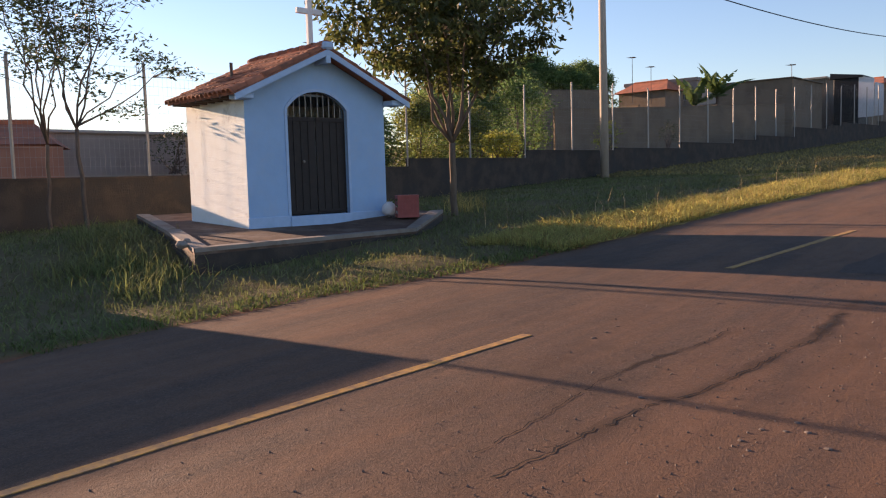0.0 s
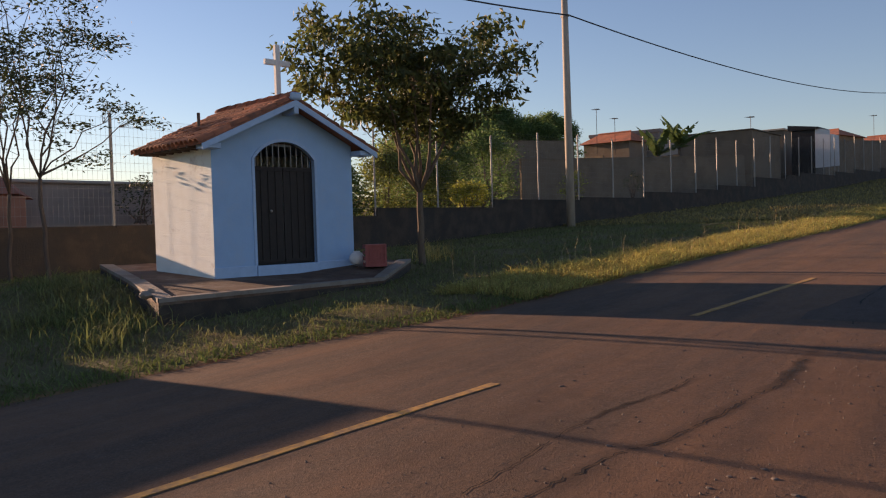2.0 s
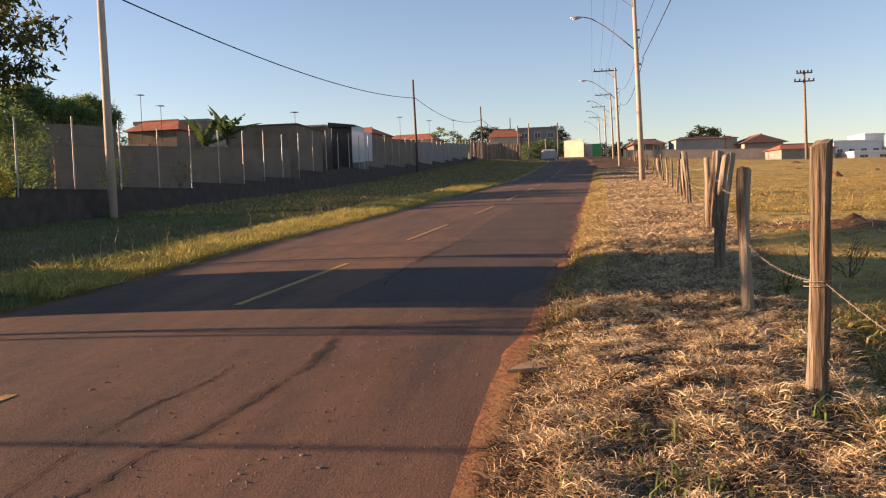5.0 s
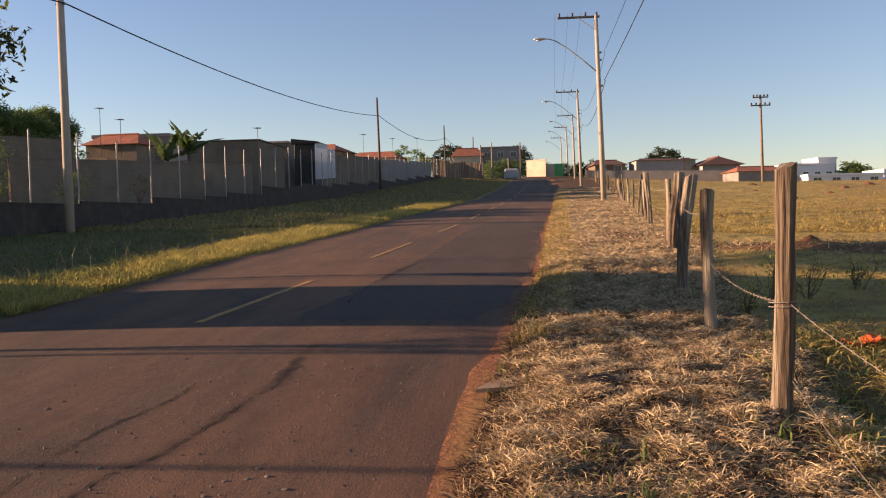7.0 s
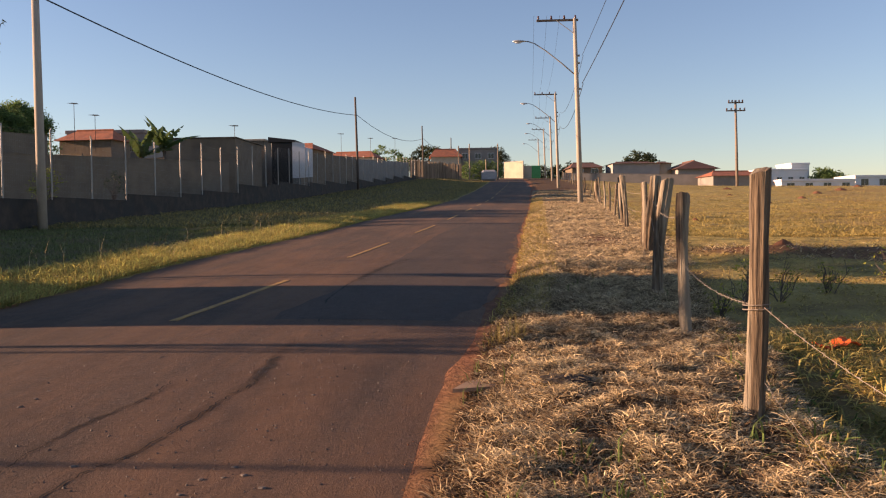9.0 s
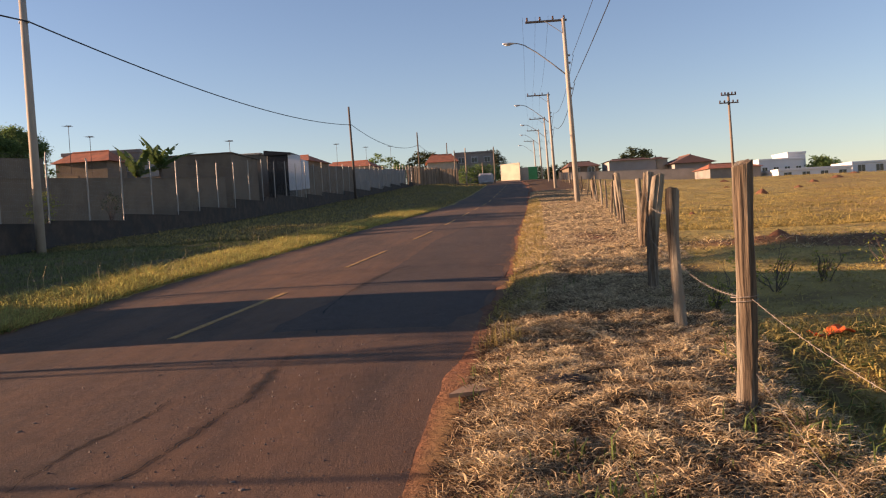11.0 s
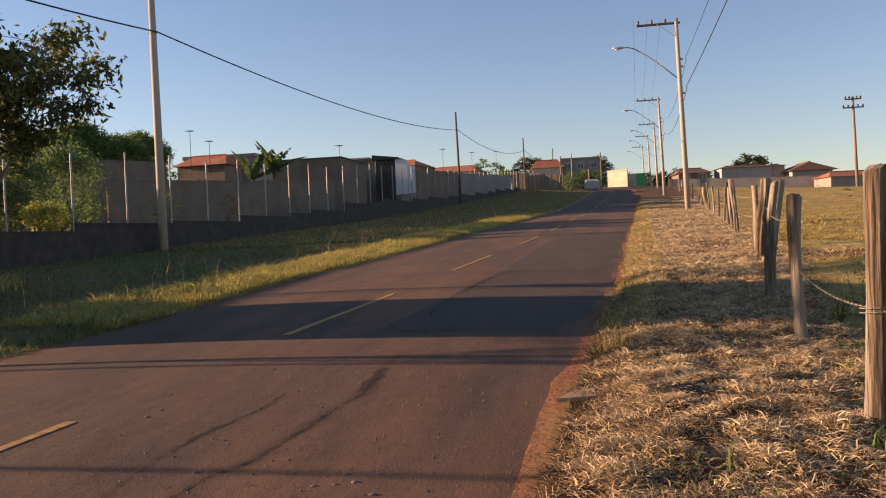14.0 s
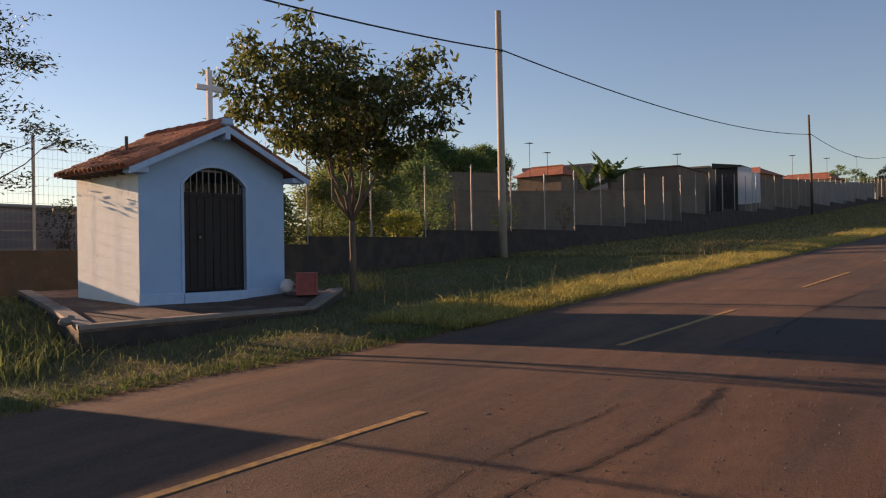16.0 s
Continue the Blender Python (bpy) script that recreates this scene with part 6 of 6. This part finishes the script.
k = rg.random(len(x)) < (0.30 + 0.70 * patchy(x, y, 1.9, 0.6)) * (1 - 0.9 * np.exp(-((x - 2.2) / 0.6) ** 2 - ((y - 19.0) / 1.4) ** 2))
x, y = x[k], y[k]
blades("straw", x, y, 0.13, 0.009, 0.4, M["straw"], "dry straw on the verge uphill", rg, 0.9, heap=0.08, roll=1.3)
x, y = sow(26000, 9, 60, lambda v: edge_r(v) + 0.08, lambda v: edge_r(v) + 0.75, 1.3)
k = rg.random(len(x)) < patchy(x, y, 1.7, 0.6)
blades("edge_grass", x[k], y[k], 0.15, 0.009, 0.7, M["fieldgrass"], "yellow-green grass along the dry verge edge", rg, 0.6, roll=0.9)
x, y = sow(60000, -7, 1.3, lambda v: edge_r(v) + 0.16, lambda v: fl(v) + 0.55)
blades("straw", x, y, 0.10, 0.0075, 0.42, M["straw"], "matted dry straw on the verge downhill", rg, 0.9, heap=0.08, roll=1.3)
x, y = sow(60000, -7, 1.6, lambda v: fl(v) + 0.3, lambda v: fl(v) + 6.0)
blades("pasture_grass", x, y, 0.075, 0.010, 0.45, M["fieldgrass"], "short yellow-green pasture grass downhill", rg, 0.7, heap=0.04, roll=0.8)
x, y = sow(1700, 1.5, 60, lambda v: edge_r(v) + 0.1, lambda v: fl(v) + 0.5, 2.0)
k = patchy(x + 3, y, 1.1, 3) > 0.25
blades("weeds", x[k], y[k], 0.20, 0.010, 0.8, M["greentuft"], "scattered green weeds in the dry verge", rg, 0.6)
x, y = sow(300000, 1.5, 46, lambda v: fl(v) + 0.25, lambda v: fl(v) + 4 + 0.62 * v, 1.8)
k = ~((np.abs(y - 15.5 + 0.22 * (x - 6) - 0.3 * np.sin(1.9 * x)) < 0.75) & (x > 3.6) & (rg.random(len(x)) < 0.85))
k = k & (rg.random(len(x)) < 0.25 + 0.75 * patchy(x, y, 2.6, 0.8) * (0.4 + 0.6 * patchy(x + 5, y, 0.7, 0.6)))
x, y = x[k], y[k]
blades("pasture_grass", x, y, 0.085, 0.0075, 0.45, M["fieldgrass"], "short yellow-green pasture grass", rg, 0.7, heap=0.04, roll=0.8)
x, y = sow(14000, 2.2, 8.0, lambda v: fl(v) + 0.15, lambda v: fl(v) + 2.6)
k = rg.random(len(x)) < patchy(x, y, 3.1, 0.8)
blades("coarse_grass", x[k], y[k], 0.16, 0.012, 0.55, M["fieldgrass"], "coarse yellow-green grass beside the fence", rg, 0.7, roll=0.9)
blades("coarse_grass", x[k][::4], y[k][::4], 0.15, 0.012, 0.6, M["greentuft"], "fresh green blades among the coarse grass", rg, 0.6, roll=0.9)
x, y = sow(16000, 14.2, 17.0, lambda v: 0 * v + 3.2, lambda v: 0 * v + 15.0)
y = y - 0.22 * (x - 6)
k = rg.random(len(x)) < patchy(x, y, 2.2, 1.2)
blades("dead_stalks", x[k][::5], y[k][::5], 0.13, 0.012, 0.5, M["darkstalk"], "brown dead grass on the red earth bank", rg, 0.6, heap=0.08, roll=1.0)
blades("straw", x[k][1::4], y[k][1::4], 0.14, 0.010, 0.5, M["straw"], "dry straw on the red earth bank", rg, 0.6, heap=0.08, roll=1.0)
x, y = sow(210000, 20, 125, lambda v: fl(v) + 0.4, lambda v: fl(v) + 10 + 0.55 * v, 1.7)
k = rg.random(len(x)) < patchy(x, y, 1.5, 0.7) * (0.35 + 0.65 * patchy(x + 4, y, 0.5, 0.6))
x, y = x[k], y[k]
blades("pasture_grass", x, y, 0.15, 0.018, 0.5, M["fieldgrass"], "short yellow-green pasture grass uphill", rg, 0.5)


def off_platform(x, y):
    return ~((x > -16.2) & (x < -9.85 - np.clip(y - 10.5, 0, 3) * 0.5) & (y > 6.3 + np.clip(-10.0 - x, 0, 8) * 0.42) & (y < 13.1))


x, y = sow(120000, 2.0, 30, lambda v: np.maximum(wall_x(v) + 0.2, -17.5), lambda v: edge_l(v) - 0.12, 1.0)
k = off_platform(x, y)
x, y = x[k], y[k]
k = rg.random(len(x)) < 0.35 + 0.65 * patchy(x, y, 1.3, 0.7)
blades("verge_grass", x[k], y[k], 0.15, 0.011, 0.65, M["grass"], "uncut green grass on the verge", rg, 0.6)
x, y = sow(60000, 28, 130, lambda v: wall_x(v) + 0.2, lambda v: edge_l(v) - 0.15, 1.6)
blades("verge_grass", x, y, 0.18, 0.03, 0.7, mat("dull_verge_grass", (0.20, 0.185, 0.085), 0.85, (0.26, 0.20, 0.10), 0.5, 0.9, 0, island=0.45, translucent=0.35), "uncut dull green grass on the verge uphill", rg, 0.6)
# Pale blades make up for light missing on this shaded verge.
blades("dry_grass", x[::2] + 0.07, y[::2], 0.2, 0.022, 0.75, M["fieldgrass"], "pale yellowish grass brightening the verge uphill", rg, 0.6, roll=0.9)
# Sunlit strip of verge: part of its brightness is put into the turf colour.
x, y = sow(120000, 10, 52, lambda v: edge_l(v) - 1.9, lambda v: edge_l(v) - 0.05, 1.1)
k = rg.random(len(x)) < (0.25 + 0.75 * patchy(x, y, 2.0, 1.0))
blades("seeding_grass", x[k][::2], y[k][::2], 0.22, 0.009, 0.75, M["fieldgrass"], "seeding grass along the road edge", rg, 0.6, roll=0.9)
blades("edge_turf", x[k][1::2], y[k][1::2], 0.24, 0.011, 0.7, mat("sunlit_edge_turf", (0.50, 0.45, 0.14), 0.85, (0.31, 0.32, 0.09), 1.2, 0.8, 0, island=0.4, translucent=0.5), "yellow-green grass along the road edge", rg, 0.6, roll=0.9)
x, y = sow(170, 12, 45, lambda v: edge_l(v) - 3.2, lambda v: edge_l(v) - 0.3, 1.1)
blades("grass_stalk", x, y, 0.48, 0.007, 0.95, M["straw"], "scattered tall dry grass stalks on the verge", rg, 0.3)
x, y = sow(2600, 3.0, 10.5, lambda v: edge_l(v) - 0.6, lambda v: edge_l(v) + 0.02, 1.0)
blades("edge_grass", x, y, 0.13, 0.012, 0.6, M["greentuft"], "thin green grass at the road edge", rg, 0.6)


# Low dark lump marks a dark spot in the straw.
bm = bmesh.new()
bmesh.ops.create_icosphere(bm, subdivisions=3, radius=0.16)
for v in bm.verts:
    v.co = Vector((v.co.x, v.co.y * 0.8, v.co.z * 0.22)) * (1 + 0.5 * noise.noise(v.co * 16))
thing("charred_patch", bm, mat("dark_heap_brown", (0.035, 0.028, 0.024), 0.95, (0.09, 0.07, 0.055), 30, 0.7, 0.8, 60), "small dark heap marking a dark spot in the straw", "heap", at=(0.42, 5.75, gz(0.42, 5.75) + 0.04))


def tuft(x, y, n, spread, length, material, label, rise=0.9, width=0.01):
    X, Y = x + rg.normal(0, spread, n), y + rg.normal(0, spread, n)
    blades("grass_tuft", X, Y, length, width, rise, material, label, rg, 0.5, "grass")


tuft(0.02, 7.7, 110, 0.10, 0.36, M["fieldgrass"], "tall pale grass tuft on the verge", 0.9, 0.005)
for tx0, ty0, nn in ((-10.0, 5.7, 250), (-10.9, 5.9, 300), (-11.9, 6.2, 300), (-13.0, 6.6, 300), (-14.0, 6.8, 250), (-11.2, 5.3, 250), (-9.3, 5.0, 160)):
    tuft(tx0, ty0, nn, 0.32, 0.36, M["grass"], "uncut green grass clump beside the platform", 0.8, 0.013)
for tx0, ty0 in ((-11.8, 14.2), (-12.5, 15.2), (-13.8, 16.5)):
    tuft(tx0, ty0, 90, 0.22, 0.40, M["fieldgrass"], "tall dry grass clump on the verge", 0.9, 0.012)
for tx0, ty0, nn in ((1.75, 4.3, 90), (2.1, 3.7, 120), (2.6, 3.4, 120), (2.3, 4.6, 60), (0.55, 3.55, 60), (0.3, 4.3, 30)):
    tuft(tx0, ty0, nn, 0.18, 0.15, M["greentuft"], "bright green grass tuft by the fence", 0.7, 0.014)


def weed(x, y, h, seed):
    rng = np.random.default_rng(seed)
    bm = bmesh.new()
    tips = []
    for k in range(7):
        e = Vector((rng.normal(0, 0.28) * h, rng.normal(0, 0.28) * h, h * rng.uniform(0.6, 1.0)))
        pts = limb(bm, (0, 0, -0.05), e, 0.008, 0.003, rng, 0.12, 4, 4)
        for j in range(4):
            q = pts[int(rng.integers(2, 5))] + Vector(rng.normal(0, 0.12, 3)) * h
            limb(bm, pts[int(rng.integers(1, 4))], q, 0.004, 0.002, rng, 0.1, 2, 4)
            tips.append(q)
    root = empty("dry_weed", (x, y, gz(x, y)), "dry branching weed with few leaves in the pasture", "weed", "dry weeds")
    part("stem", bm, M["bark"], root)
    ob = new("leaves", leaf_cloud("leaves", tips, 5, 0.04, 0.05, M["leafy"], rng))
    ob.parent = root


for i, (x, y, h) in enumerate(((2.75, 9.6, 0.75), (3.3, 10.2, 0.6), (2.3, 9.0, 0.45), (4.0, 10.6, 0.5), (5.2, 11.5, 0.6))):
    weed(x, y, h * 0.8, 300 + i)
